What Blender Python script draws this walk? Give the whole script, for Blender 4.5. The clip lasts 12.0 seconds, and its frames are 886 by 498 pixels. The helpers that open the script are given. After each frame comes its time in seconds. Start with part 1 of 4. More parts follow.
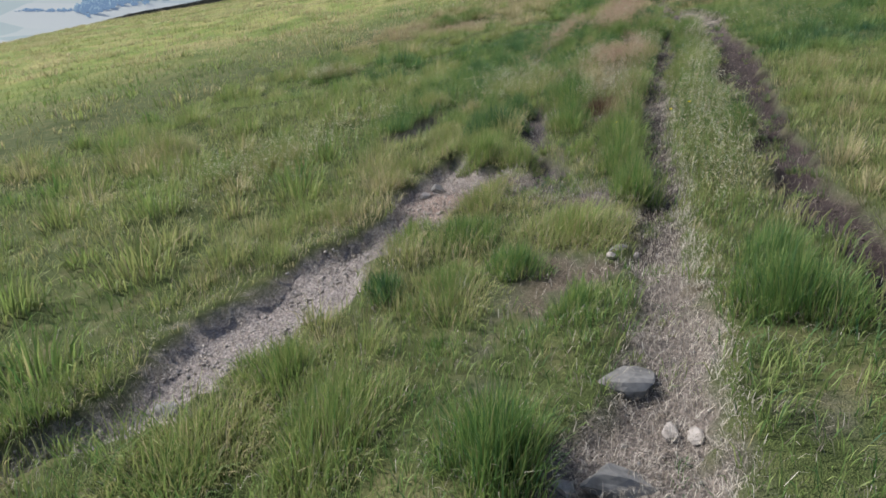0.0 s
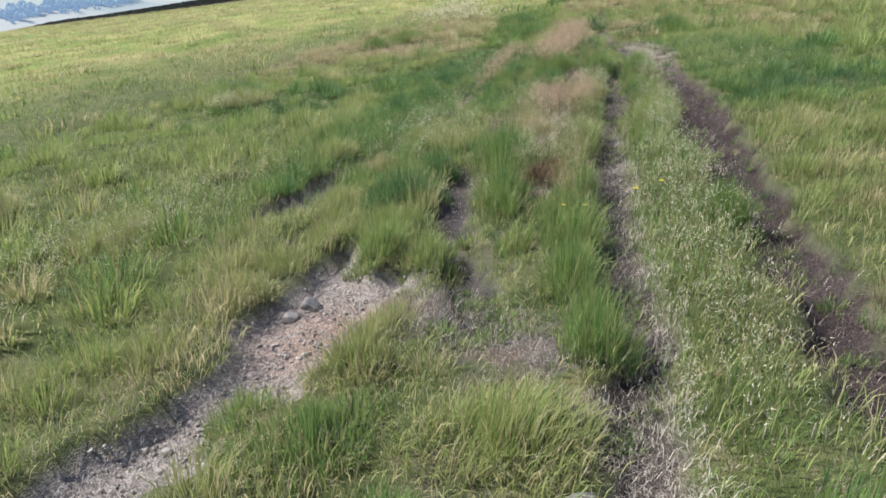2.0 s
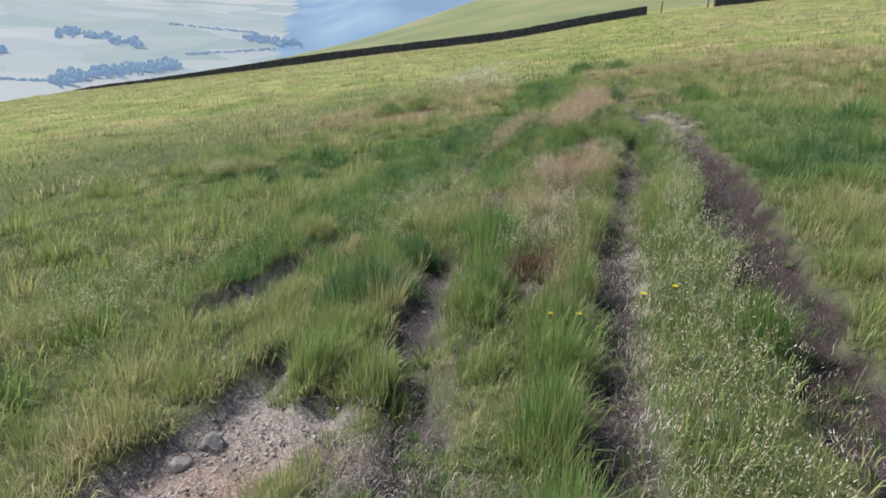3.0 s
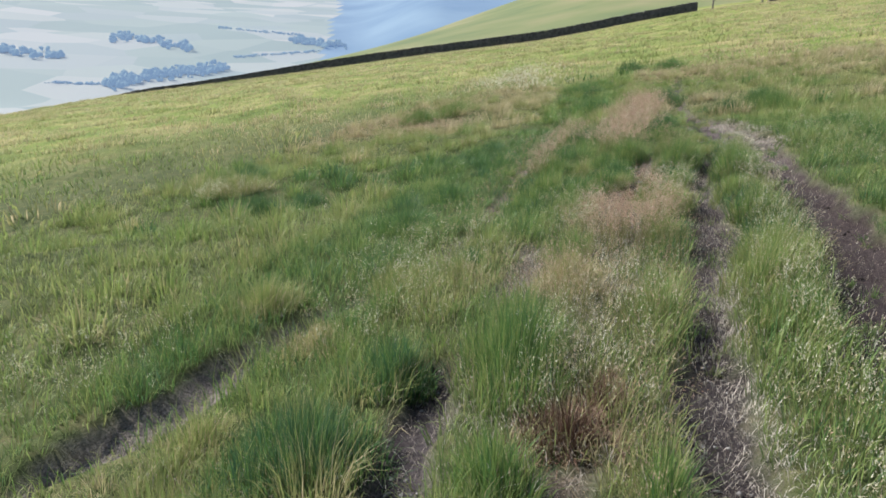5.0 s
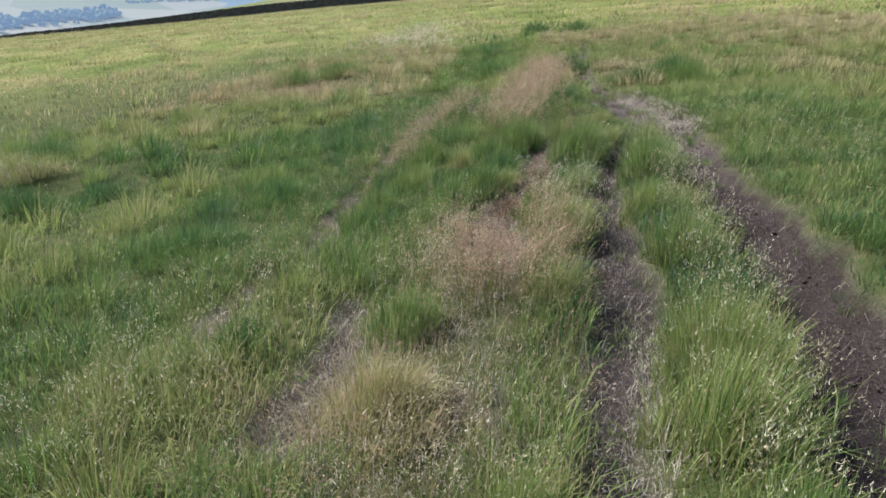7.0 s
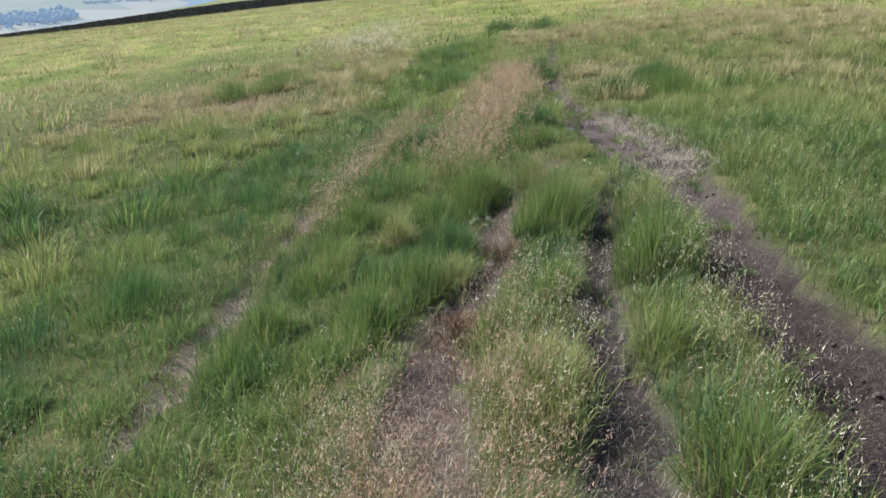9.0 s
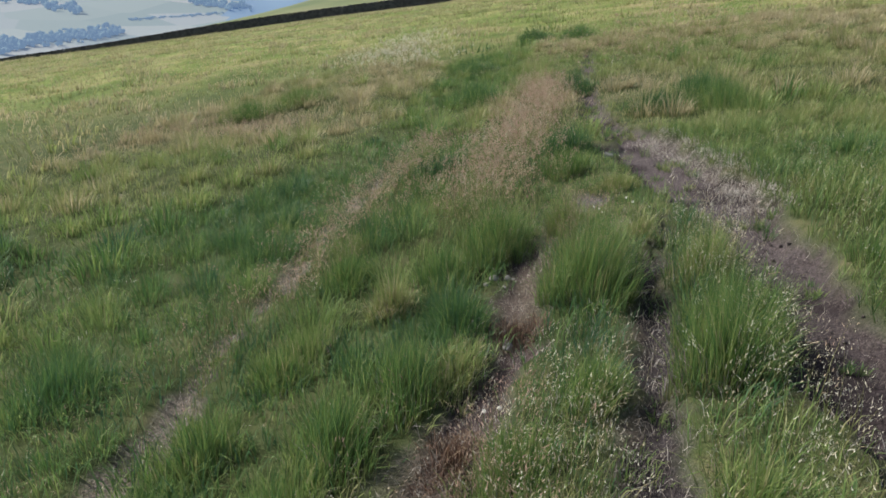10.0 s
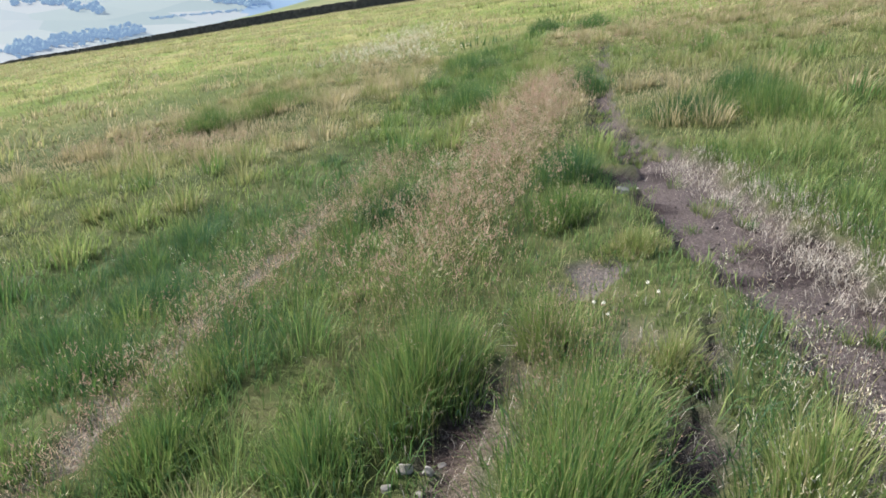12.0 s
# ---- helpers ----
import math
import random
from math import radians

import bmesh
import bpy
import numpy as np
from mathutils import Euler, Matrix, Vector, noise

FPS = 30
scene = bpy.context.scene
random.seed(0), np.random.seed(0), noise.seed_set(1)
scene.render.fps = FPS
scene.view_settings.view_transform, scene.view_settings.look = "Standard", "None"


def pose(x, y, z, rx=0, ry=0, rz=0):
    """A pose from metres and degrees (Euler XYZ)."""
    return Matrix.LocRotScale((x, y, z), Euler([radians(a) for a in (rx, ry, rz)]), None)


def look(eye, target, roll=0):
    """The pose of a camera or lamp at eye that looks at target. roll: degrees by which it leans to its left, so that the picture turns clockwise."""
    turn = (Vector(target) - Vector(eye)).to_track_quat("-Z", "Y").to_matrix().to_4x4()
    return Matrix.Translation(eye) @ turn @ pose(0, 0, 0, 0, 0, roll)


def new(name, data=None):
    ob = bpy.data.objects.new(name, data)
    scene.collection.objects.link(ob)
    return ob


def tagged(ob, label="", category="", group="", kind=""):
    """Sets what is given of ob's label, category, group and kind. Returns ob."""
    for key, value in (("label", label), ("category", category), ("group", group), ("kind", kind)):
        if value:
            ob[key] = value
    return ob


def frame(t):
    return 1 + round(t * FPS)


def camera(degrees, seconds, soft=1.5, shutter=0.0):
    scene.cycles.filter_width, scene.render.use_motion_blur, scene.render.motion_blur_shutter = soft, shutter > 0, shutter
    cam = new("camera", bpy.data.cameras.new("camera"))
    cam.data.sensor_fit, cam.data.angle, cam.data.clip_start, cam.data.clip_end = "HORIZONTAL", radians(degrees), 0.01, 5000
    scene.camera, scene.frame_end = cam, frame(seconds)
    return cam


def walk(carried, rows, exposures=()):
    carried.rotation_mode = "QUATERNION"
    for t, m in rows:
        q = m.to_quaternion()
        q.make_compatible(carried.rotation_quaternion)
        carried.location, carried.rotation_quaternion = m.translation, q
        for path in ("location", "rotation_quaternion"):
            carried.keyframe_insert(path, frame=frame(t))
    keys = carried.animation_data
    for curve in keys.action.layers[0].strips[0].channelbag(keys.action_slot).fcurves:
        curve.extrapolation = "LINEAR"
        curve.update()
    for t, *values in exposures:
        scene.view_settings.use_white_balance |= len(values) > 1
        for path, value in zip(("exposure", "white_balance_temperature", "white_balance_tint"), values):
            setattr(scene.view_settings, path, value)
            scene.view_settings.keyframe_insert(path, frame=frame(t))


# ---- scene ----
# ---- the camera and its walk ----
cam = camera(66.7, 12.0, soft=1.7)
METRES, EYE, TILT, LEAN, TURN = 11.4, 1.6, -23.0, 0.0, 0.0
ROWS = [
    (0.0, 0.0, 0.0, 0.0, 0.0, 0.0, -0.0),
    (0.5, 0.0028, 0.0381, 0.0157, -3.03, -5.57, 0.59),
    (1.0, 0.0119, 0.0717, 0.028, -4.86, -3.3, -0.05),
    (1.5, 0.0218, 0.1058, 0.0457, -3.84, 3.8, -0.93),
    (2.0, 0.0314, 0.1416, 0.0605, -5.03, 1.47, -0.15),
    (2.5, 0.0501, 0.1753, 0.0782, -1.98, 5.25, -0.98),
    (2.7, 0.0588, 0.1927, 0.0772, -2.31, 7.35, -0.99),
    (4.3, 0.0802, 0.2954, 0.1315, -4.98, 0.8, -2.87),
    (4.5, 0.0855, 0.3164, 0.1342, -2.82, 5.21, -2.01),
    (5.0, 0.0933, 0.3556, 0.1516, 0.55, 6.65, -2.15),
    (5.5, 0.1054, 0.3898, 0.1647, -1.84, 3.95, -4.58),
    (6.0, 0.1216, 0.432, 0.1825, -3.13, 4.5, -4.66),
    (6.5, 0.133, 0.4697, 0.1966, -6.56, 4.36, -2.4),
    (7.0, 0.1494, 0.5099, 0.215, -6.89, 3.43, -1.27),
    (7.5, 0.1601, 0.5442, 0.2328, -8.64, 4.63, 0.07),
    (7.7, 0.165, 0.558, 0.2402, -10.64, 3.08, 0.25),
    (9.3, 0.1991, 0.6672, 0.2982, -7.69, 2.96, 1.12),
    (9.5, 0.2058, 0.6831, 0.3057, -6.56, 2.74, 0.97),
    (10.0, 0.2168, 0.7185, 0.32, -5.96, 3.8, 0.66),
    (10.5, 0.2303, 0.7544, 0.3336, -5.43, 2.97, 0.32),
    (11.0, 0.2458, 0.7908, 0.3476, -4.08, 2.64, 0.94),
    (11.5, 0.2565, 0.8227, 0.3636, -4.04, 1.11, 2.5),
    (12.0, 0.2765, 0.867, 0.3783, -4.16, 3.28, 1.08),
]
walk(cam, [(t, pose(0, 0, EYE, TILT, LEAN, TURN) @ pose(METRES * x, METRES * y, METRES * z, 90 + pitch, roll, yaw)) for t, x, y, z, yaw, pitch, roll in ROWS],
     exposures=[(0.0, 0.32), (0.5, 0.78), (1.0, 0.96), (1.5, 0.85), (2.0, 0.75), (2.5, 0.45), (4.5, 0.75), (5.0, 0.6), (5.5, 0.42), (6.0, 0.2), (6.5, 0.03), (7.0, 0.5), (7.5, 0.62), (9.5, 0.5), (10.0, 0.22), (10.5, 0.45), (11.0, 0.85), (11.5, 0.9), (12.0, 0.78)])

# ---- world, sun ----
SUN_EL, SUN_AZ = 43.0, -68.0          # degrees; azimuth from the y axis, clockwise
world = bpy.data.worlds.new("world")
scene.world = world
world.use_nodes = True
wn = world.node_tree
sky = wn.nodes.new("ShaderNodeTexSky")
sky.sky_type = "NISHITA"
sky.sun_disc = False
sky.sun_elevation = radians(SUN_EL)
sky.sun_rotation = radians(SUN_AZ)
sky.air_density, sky.dust_density = 1.0, 2.5
wn.links.new(sky.outputs[0], wn.nodes["Background"].inputs[0])
wn.nodes["Background"].inputs[1].default_value = 0.12
sun = new("sun", bpy.data.lights.new("sun", "SUN"))
sun.data.energy, sun.data.angle, sun.data.color = 4.3, radians(3), (1.0, 0.97, 0.92)
sun_dir = Vector((math.sin(radians(SUN_AZ)) * math.cos(radians(SUN_EL)), math.cos(radians(SUN_AZ)) * math.cos(radians(SUN_EL)), math.sin(radians(SUN_EL))))
sun.matrix_world = look(sun_dir * 50, (0, 0, 0))

# ---- smooth value noise, vectorised ----
def hash01(ix, iy, seed):
    h = (ix.astype(np.int64) * 374761393 + iy.astype(np.int64) * 668265263 + seed * 974711) & 0x7FFFFFFF
    h = ((h ^ (h >> 13)) * 1274126177) & 0x7FFFFFFF
    return ((h ^ (h >> 16)) & 0xFFFF) / 65535.0


def vnoise(x, y, size, seed=0):
    u, v = np.asarray(x, float) / size, np.asarray(y, float) / size
    iu, iv = np.floor(u), np.floor(v)
    fu, fv = u - iu, v - iv
    fu, fv = fu * fu * (3 - 2 * fu), fv * fv * (3 - 2 * fv)
    a, b = hash01(iu, iv, seed), hash01(iu + 1, iv, seed)
    c, d = hash01(iu, iv + 1, seed), hash01(iu + 1, iv + 1, seed)
    return (a * (1 - fu) + b * fu) * (1 - fv) + (c * (1 - fu) + d * fu) * fv


def fnoise(x, y, size, seed=0):
    return 0.55 * vnoise(x, y, size, seed) + 0.3 * vnoise(x, y, size * 0.43, seed + 7) + 0.15 * vnoise(x, y, size * 0.19, seed + 13)


def ramp(v, a, b):
    s = np.clip((np.asarray(v, float) - a) / (b - a), 0, 1)
    return s * s * (3 - 2 * s)


# ---- the lines of the worn tracks: x, y, half width ----
RUT_RIGHT = [(1.5, 0.2, .12), (1.75, 1.6, .12), (1.9, 2.4, .13), (2.02, 3.2, .14), (2.2, 4.0, .15), (2.42, 4.7, .15), (2.58, 5.3, .15), (2.88, 6.3, .17), (3.28, 7.7, .21),
             (3.7, 8.7, .21), (3.87, 9.3, .19), (4.1, 10.1, .17), (4.32, 11.1, .15), (4.55, 11.7, .16), (4.8, 12.5, .2), (5.0, 13.5, .27), (5.15, 14.8, .31), (5.3, 16.2, .22),
             (5.5, 18, .13), (6.3, 21, .09), (8.2, 27, .08)]
RUT_MIDDLE = [(0.3, 0.6, .3), (0.55, 1.5, .26), (0.74, 1.9, .22), (0.9, 2.3, .14), (1.02, 2.75, .115), (1.12, 3.2, .13), (1.27, 3.75, .13), (1.43, 4.15, .1), (1.57, 4.75, .09),
              (1.72, 5.4, .1), (1.97, 6.25, .13), (2.1, 6.8, .12), (2.28, 7.35, .11), (2.53, 8.1, .1), (2.86, 8.9, .13), (3.05, 9.45, .14), (3.26, 10.1, .11), (3.41, 10.75, .1),
              (3.67, 11.4, .1), (3.85, 11.85, .09), (4.0, 12.27, .1), (4.24, 12.8, .08), (4.5, 13.3, .03)]
WASHOUT = [(-2.1, 1.85, .04), (-1.7, 2.1, .09), (-1.45, 2.3, .16), (-1.25, 2.5, .23), (-1.07, 2.85, .27), (-0.82, 3.25, .28), (-0.68, 3.6, .21), (-0.5, 3.95, .15), (-0.2, 4.35, .2),
           (0.05, 4.8, .3), (0.12, 5.1, .28), (0.1, 5.5, .14), (0.1, 5.8, .05)]
GRAVEL_PATCH = [(0.3, 4.75, .28), (0.62, 4.6, .25), (0.95, 4.35, .25), (1.25, 4.1, .16)]
MIDDLE_TRACK = [(0.75, 4.5, .2), (0.83, 4.9, .12), (0.78, 5.6, .11), (0.84, 6.2, .13), (0.9, 6.6, .12), (0.95, 7.0, .09), (1.03, 7.4, .07)]
STRAW_TRACK = [(1.45, 8.25, .14), (1.58, 8.8, .16), (1.65, 9.4, .1), (1.75, 9.8, .04)]
STRAW_TRACK_FAR = [(2.45, 10.0, .14), (2.55, 10.5, .14), (2.7, 10.95, .13), (2.95, 11.35, .1), (3.12, 11.7, .12), (3.22, 12.2, .12), (3.38, 12.7, .09), (3.5, 13.0, .04)]
LEFT_EDGE = [(-0.75, 6.45, .06), (-0.62, 6.7, .13), (-0.36, 7.15, .2), (-0.2, 7.5, .22), (-0.1, 7.85, .17), (0.14, 8.3, .11), (0.5, 8.52, .1)]
EDGE_HOLLOW = [(-0.15, 6.0, .1), (0.0, 6.3, .12), (0.1, 6.55, .08)]
LEFT_LINE = [(0.5, 8.5, .04), (0.95, 9.3, .05), (1.3, 10.2, .06), (1.45, 10.8, .065), (1.67, 12.0, .05), (2.0, 13.5, .045), (2.5, 15.3, .04), (2.9, 18, .03)]
SMALL_BARE = [(4.05, 13.75, .12), (4.25, 14.0, .12)]
HOLLOW = [(4.75, 15.6, .22), (4.95, 15.9, .2)]

# ---- the lines of the grass strips: x, y, half width ----
DRY_STRIP = [(1.25, 6.5, .2), (1.5, 7.3, .28), (1.85, 8.2, .4), (2.1, 9.0, .4), (2.4, 9.7, .34), (2.6, 10.3, .22)]
SEEDY_STRIP = [(1.5, 3.4, .2), (1.95, 5.0, .26), (2.4, 6.2, .28), (2.85, 7.6, .27), (3.3, 8.9, .22), (3.45, 9.7, .17)]
FLOWER_STRIP = [(1.2, 4.0, .12), (1.28, 4.7, .14), (1.45, 5.4, .15), (1.62, 6.0, .13), (1.85, 6.8, .12), (2.15, 7.7, .12), (2.5, 8.8, .13), (2.75, 9.6, .13)]
BRIGHT_STRIP = [(1.1, 5.9, .12), (1.2, 6.4, .16), (1.38, 7.3, .2), (1.6, 8.0, .12)]
RIGHT_STRIP = [(3.35, 9.6, .13), (3.55, 10.4, .16), (3.82, 11.1, .19), (4.02, 11.6, .2), (4.25, 12.4, .17), (4.5, 13.1, .12)]
CENTRE_STRIP = [(2.85, 10.1, .18), (3.0, 10.7, .19), (3.25, 11.2, .15), (3.55, 12.0, .2), (3.75, 12.5, .19), (3.85, 13.1, .12)]
BANK_STRIP = [(1.65, 10.5, .17), (2.05, 11.0, .28), (2.45, 11.4, .3), (2.7, 12.2, .3), (3.1, 12.9, .3), (3.3, 13.3, .2)]
BANK_OUTER = [(1.75, 11.3, .15), (2.05, 12.2, .2), (2.35, 13.1, .22), (2.8, 14.6, .2), (3.1, 15.8, .22)]
# line, taller by, drier by
STRIPS = [(SEEDY_STRIP, 0.30, -0.14), (FLOWER_STRIP, 0.62, -0.12), (BRIGHT_STRIP, 0.5, -0.17), (RIGHT_STRIP, 0.62, -0.17), (CENTRE_STRIP, 0.5, -0.14), (BANK_STRIP, 0.42, -0.16), (BANK_OUTER, 0.3, -0.08)]
DARK_STRIP = [(-0.2, 8.6, .35), (0.4, 9.9, .6), (0.8, 11.2, .75), (1.3, 12.6, .65), (1.75, 14.2, .55), (2.4, 17.2, .55), (3.8, 20.4, .7), (4.9, 25, .9), (6.5, 31, 1.2)]

def band(line, x, y, warp=0.0):
    """How far inside a track each place lies: 1 on its middle line, 0 on its edge, below 0 outside."""
    best = np.full(np.shape(x), -9.0)
    for (x0, y0, w0), (x1, y1, w1) in zip(line, line[1:]):
        dx, dy = x1 - x0, y1 - y0
        k = np.clip(((x - x0) * dx + (y - y0) * dy) / (dx * dx + dy * dy), 0, 1)
        d = np.hypot(x - x0 - k * dx, y - y0 - k * dy) + warp
        best = np.maximum(best, 1 - d / (w0 + k * (w1 - w0)))
    return best


# name, line, depth, (dark, pink, straw) tint
TRACKS = [("right", [(x, y, w * (1.25 + 0.22 * (6 < y < 10.5))) for x, y, w in RUT_RIGHT], 0.11), ("middle", [(x, y, w * 1.12) for x, y, w in RUT_MIDDLE], 0.08), ("wash", [(x, y, w * 1.3) for x, y, w in WASHOUT], 0.12), ("gravel", GRAVEL_PATCH, 0.03), ("mtrack", MIDDLE_TRACK, 0.09),
          ("straw", STRAW_TRACK, 0.05), ("straw2", STRAW_TRACK_FAR, 0.06), ("ledge", LEFT_EDGE, 0.12), ("ledge2", EDGE_HOLLOW, 0.06), ("line", LEFT_LINE, 0.04), ("bare", SMALL_BARE, 0.04), ("hollow", HOLLOW, 0.1)]


def tracks(x, y):
    """Soil cover 0..1, depth, and cover by track, near the walk."""
    x, y = np.asarray(x, float), np.asarray(y, float)
    soil, depth, each = np.zeros(x.shape), np.zeros(x.shape), {}
    m = (x > -4) & (x < 10) & (y > -1) & (y < 29)
    xs, ys = x[m], y[m]
    warp = (fnoise(xs, ys, 0.5, 3) - 0.47) * 0.2 + (vnoise(xs, ys, 0.09, 5) - 0.5) * 0.05
    for name, line, deep in TRACKS:
        b = band(line, xs, ys, warp)
        rag = fnoise(xs, ys, 0.24, 15) - 0.5 + 0.5 * (vnoise(xs, ys, 0.07, 19) - 0.5)
        b = b + rag * (1.5 if name in ('line', 'bare', 'straw2') else 0.85)
        s = ramp(b, -0.12, 0.2)
        full = np.zeros(x.shape)
        full[m] = s
        each[name] = full
        soil[m] = np.maximum(soil[m], s)
        depth[m] = np.maximum(depth[m], deep * ramp(b, -0.1, 0.35))
    s = xs - 0.15 - 0.27 * ys
    worn = ramp(fnoise(xs, ys, 0.42, 9) + 0.02 * (1 - ramp(ys, 4.5, 6)), 0.53, 0.61) * (1 - ramp(np.abs(s), 0.42, 0.8)) * (1 - ramp(ys, 12.5, 14))
    for line, taller, drier in STRIPS:
        worn = worn * (1 - ramp(band(line, xs, ys), -0.4, 0.1))
    full = np.zeros(x.shape)
    full[m] = worn * 0.85
    each['worn'] = full
    soil[m] = np.maximum(soil[m], worn * 0.85)
    depth[m] = np.maximum(depth[m], 0.03 * worn)
    return soil, depth, each


def base_height(x, y):
    """The hillside, the brow, the hill behind the wall, the valley and the hillside across it."""
    x, y = np.asarray(x, float), np.asarray(y, float)
    t = np.clip((y - 12) / 20, 0, 1)
    g = np.where(y < 12, -0.0255 * y, -0.306 - 0.0255 * (y - 12) + 0.0495 * (20 * (t * t * t - 0.5 * t ** 4) + np.maximum(y - 32, 0)))
    xe = 260 * np.tanh(x / 260)
    z = 0.18 + 0.155 * xe + g
    left = np.maximum(-46 - x, 0)
    z = z - np.where(left < 25, 0.009 * left ** 2, 0.009 * 625 + 0.45 * (left - 25))
    z = z - 0.0042 * np.maximum(y - 96, 0) ** 2 * ramp(-x, 5, 45) * (y < 140)
    z = z + 1.3 * ramp(x, 10, 36) * ramp(y, 60, 104)
    far = np.maximum(y - 116, 0)
    hill = np.where(x > -30, 0.40 * (x + 30), 0.5 * (x + 30)) - 0.2 * np.maximum(y - 250, 0)
    hill = 70 * np.tanh(hill / 70) if np.ndim(hill) else hill
    k = np.clip(far / 134, 0, 1)
    z = z * (1 - k) + hill * k
    r = np.hypot(x, y)
    across = -70 + 300 * np.clip((r - 900) / 2600, -0.02, 1.2) + 14 * (vnoise(x, y, 420, 21) - 0.5)
    across = across + 90 * ramp(x / np.maximum(y, 1), -0.16, -0.02) * ramp(y, 900, 1900)
    valley = np.where(r > 300, across, -400)
    return np.maximum(z, valley)


def relief(x, y):
    near = 1 - ramp(np.hypot(x - 2, y - 8), 40, 90)
    return near * (0.12 * (fnoise(x, y, 1.3, 31) - 0.5) + 0.34 * ramp(np.abs(x - 0.25 - 0.29 * y), 2.2, 5) * (fnoise(x, y, 2.6, 37) - 0.5) + 0.05 * (vnoise(x, y, 0.35, 33) - 0.5)) + 0.5 * ramp(np.hypot(x, y), 20, 70) * (fnoise(x, y, 14, 35) - 0.5) * (1 - ramp(np.hypot(x, y), 80, 130))


def height(x, y, depth=None):
    if depth is None:
        depth = tracks(x, y)[1]
    return base_height(x, y) + relief(x, y) - depth - 0.03


# ---- materials ----
def material(name):
    m = bpy.data.materials.new(name)
    m.use_nodes = True
    return m, m.node_tree, m.node_tree.nodes["Principled BSDF"]


def node(tree, kind, **values):
    n = tree.nodes.new(kind)
    for k, v in values.items():
        n.inputs[k.replace("_", " ")].default_value = v
    return n


def ramp_node(tree, source, stops):
    n = tree.nodes.new("ShaderNodeValToRGB")
    e = n.color_ramp.elements
    while len(e) < len(stops):
        e.new(0.5)
    for el, (p, c) in zip(e, stops):
        el.position, el.color = p, (*c, 1)
    tree.links.new(source, n.inputs[0])
    return n


def mix_node(tree, fac, a, b, mode="MIX"):
    n = tree.nodes.new("ShaderNodeMix")
    n.data_type, n.blend_type = "RGBA", mode
    for sock, v in ((n.inputs[0], fac), (n.inputs[6], a), (n.inputs[7], b)):
        if isinstance(v, (int, float)):
            sock.default_value = v
        elif isinstance(v, tuple):
            sock.default_value = (*v, 1)
        else:
            tree.links.new(v, sock)
    return n.outputs[2]


def attribute(tree, name):
    n = tree.nodes.new("ShaderNodeAttribute")
    n.attribute_name = name
    return n


def ground_material():
    m, t, p = material("turf_and_soil")
    geo = t.nodes.new("ShaderNodeNewGeometry")
    mask, tint = attribute(t, "soil").outputs["Fac"], attribute(t, "tint").outputs["Color"]
    fine, broad, streak = node(t, "ShaderNodeTexNoise", Scale=60.0, Detail=6.0), node(t, "ShaderNodeTexNoise", Scale=0.35, Detail=8.0, Roughness=0.65), node(t, "ShaderNodeTexNoise", Scale=4.0, Detail=8.0, Roughness=0.7)
    for n in (fine, broad, streak):
        t.links.new(geo.outputs["Position"], n.inputs["Vector"])
    turf = ramp_node(t, broad.outputs["Fac"], [(0.3, (0.085, 0.13, 0.03)), (0.45, (0.15, 0.20, 0.05)), (0.55, (0.22, 0.235, 0.08)), (0.68, (0.32, 0.28, 0.14))])
    thatch = ramp_node(t, streak.outputs["Fac"], [(0.3, (0.05, 0.06, 0.02)), (0.5, (0.5, 0.5, 0.5)), (0.75, (0.95, 0.85, 0.6))])
    grassy = mix_node(t, 0.45, turf.outputs[0], thatch.outputs[0], "OVERLAY")
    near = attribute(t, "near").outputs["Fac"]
    # Thatch near the walk, darkened to put shade into gaps between blades.
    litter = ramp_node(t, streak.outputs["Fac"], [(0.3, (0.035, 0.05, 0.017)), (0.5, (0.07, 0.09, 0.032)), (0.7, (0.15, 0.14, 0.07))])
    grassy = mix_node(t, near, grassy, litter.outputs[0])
    grit = node(t, "ShaderNodeTexVoronoi", Scale=160.0)
    t.links.new(geo.outputs["Position"], grit.inputs["Vector"])
    stones = ramp_node(t, grit.outputs["Color"], [(0.2, (0.55, 0.55, 0.55)), (0.8, (1.25, 1.2, 1.15))])
    soil = mix_node(t, 1.0, tint, stones.outputs[0], "MULTIPLY")
    dirt = ramp_node(t, fine.outputs["Fac"], [(0.3, (0.55, 0.52, 0.5)), (0.7, (1.3, 1.3, 1.3))])
    soil = mix_node(t, 1.0, soil, dirt.outputs[0], "MULTIPLY")
    t.links.new(mix_node(t, mask, grassy, soil), p.inputs["Base Color"])
    p.inputs["Roughness"].default_value = 0.95
    p.inputs["Specular IOR Level"].default_value = 0.15
    bump = node(t, "ShaderNodeBump", Strength=0.7, Distance=0.012)
    add = t.nodes.new("ShaderNodeMath")
    t.links.new(grit.outputs["Distance"], add.inputs[0])
    t.links.new(fine.outputs["Fac"], add.inputs[1])
    t.links.new(add.outputs[0], bump.inputs["Height"])
    t.links.new(bump.outputs[0], p.inputs["Normal"])
    return m


HAZE = (0.56, 0.68, 0.86)


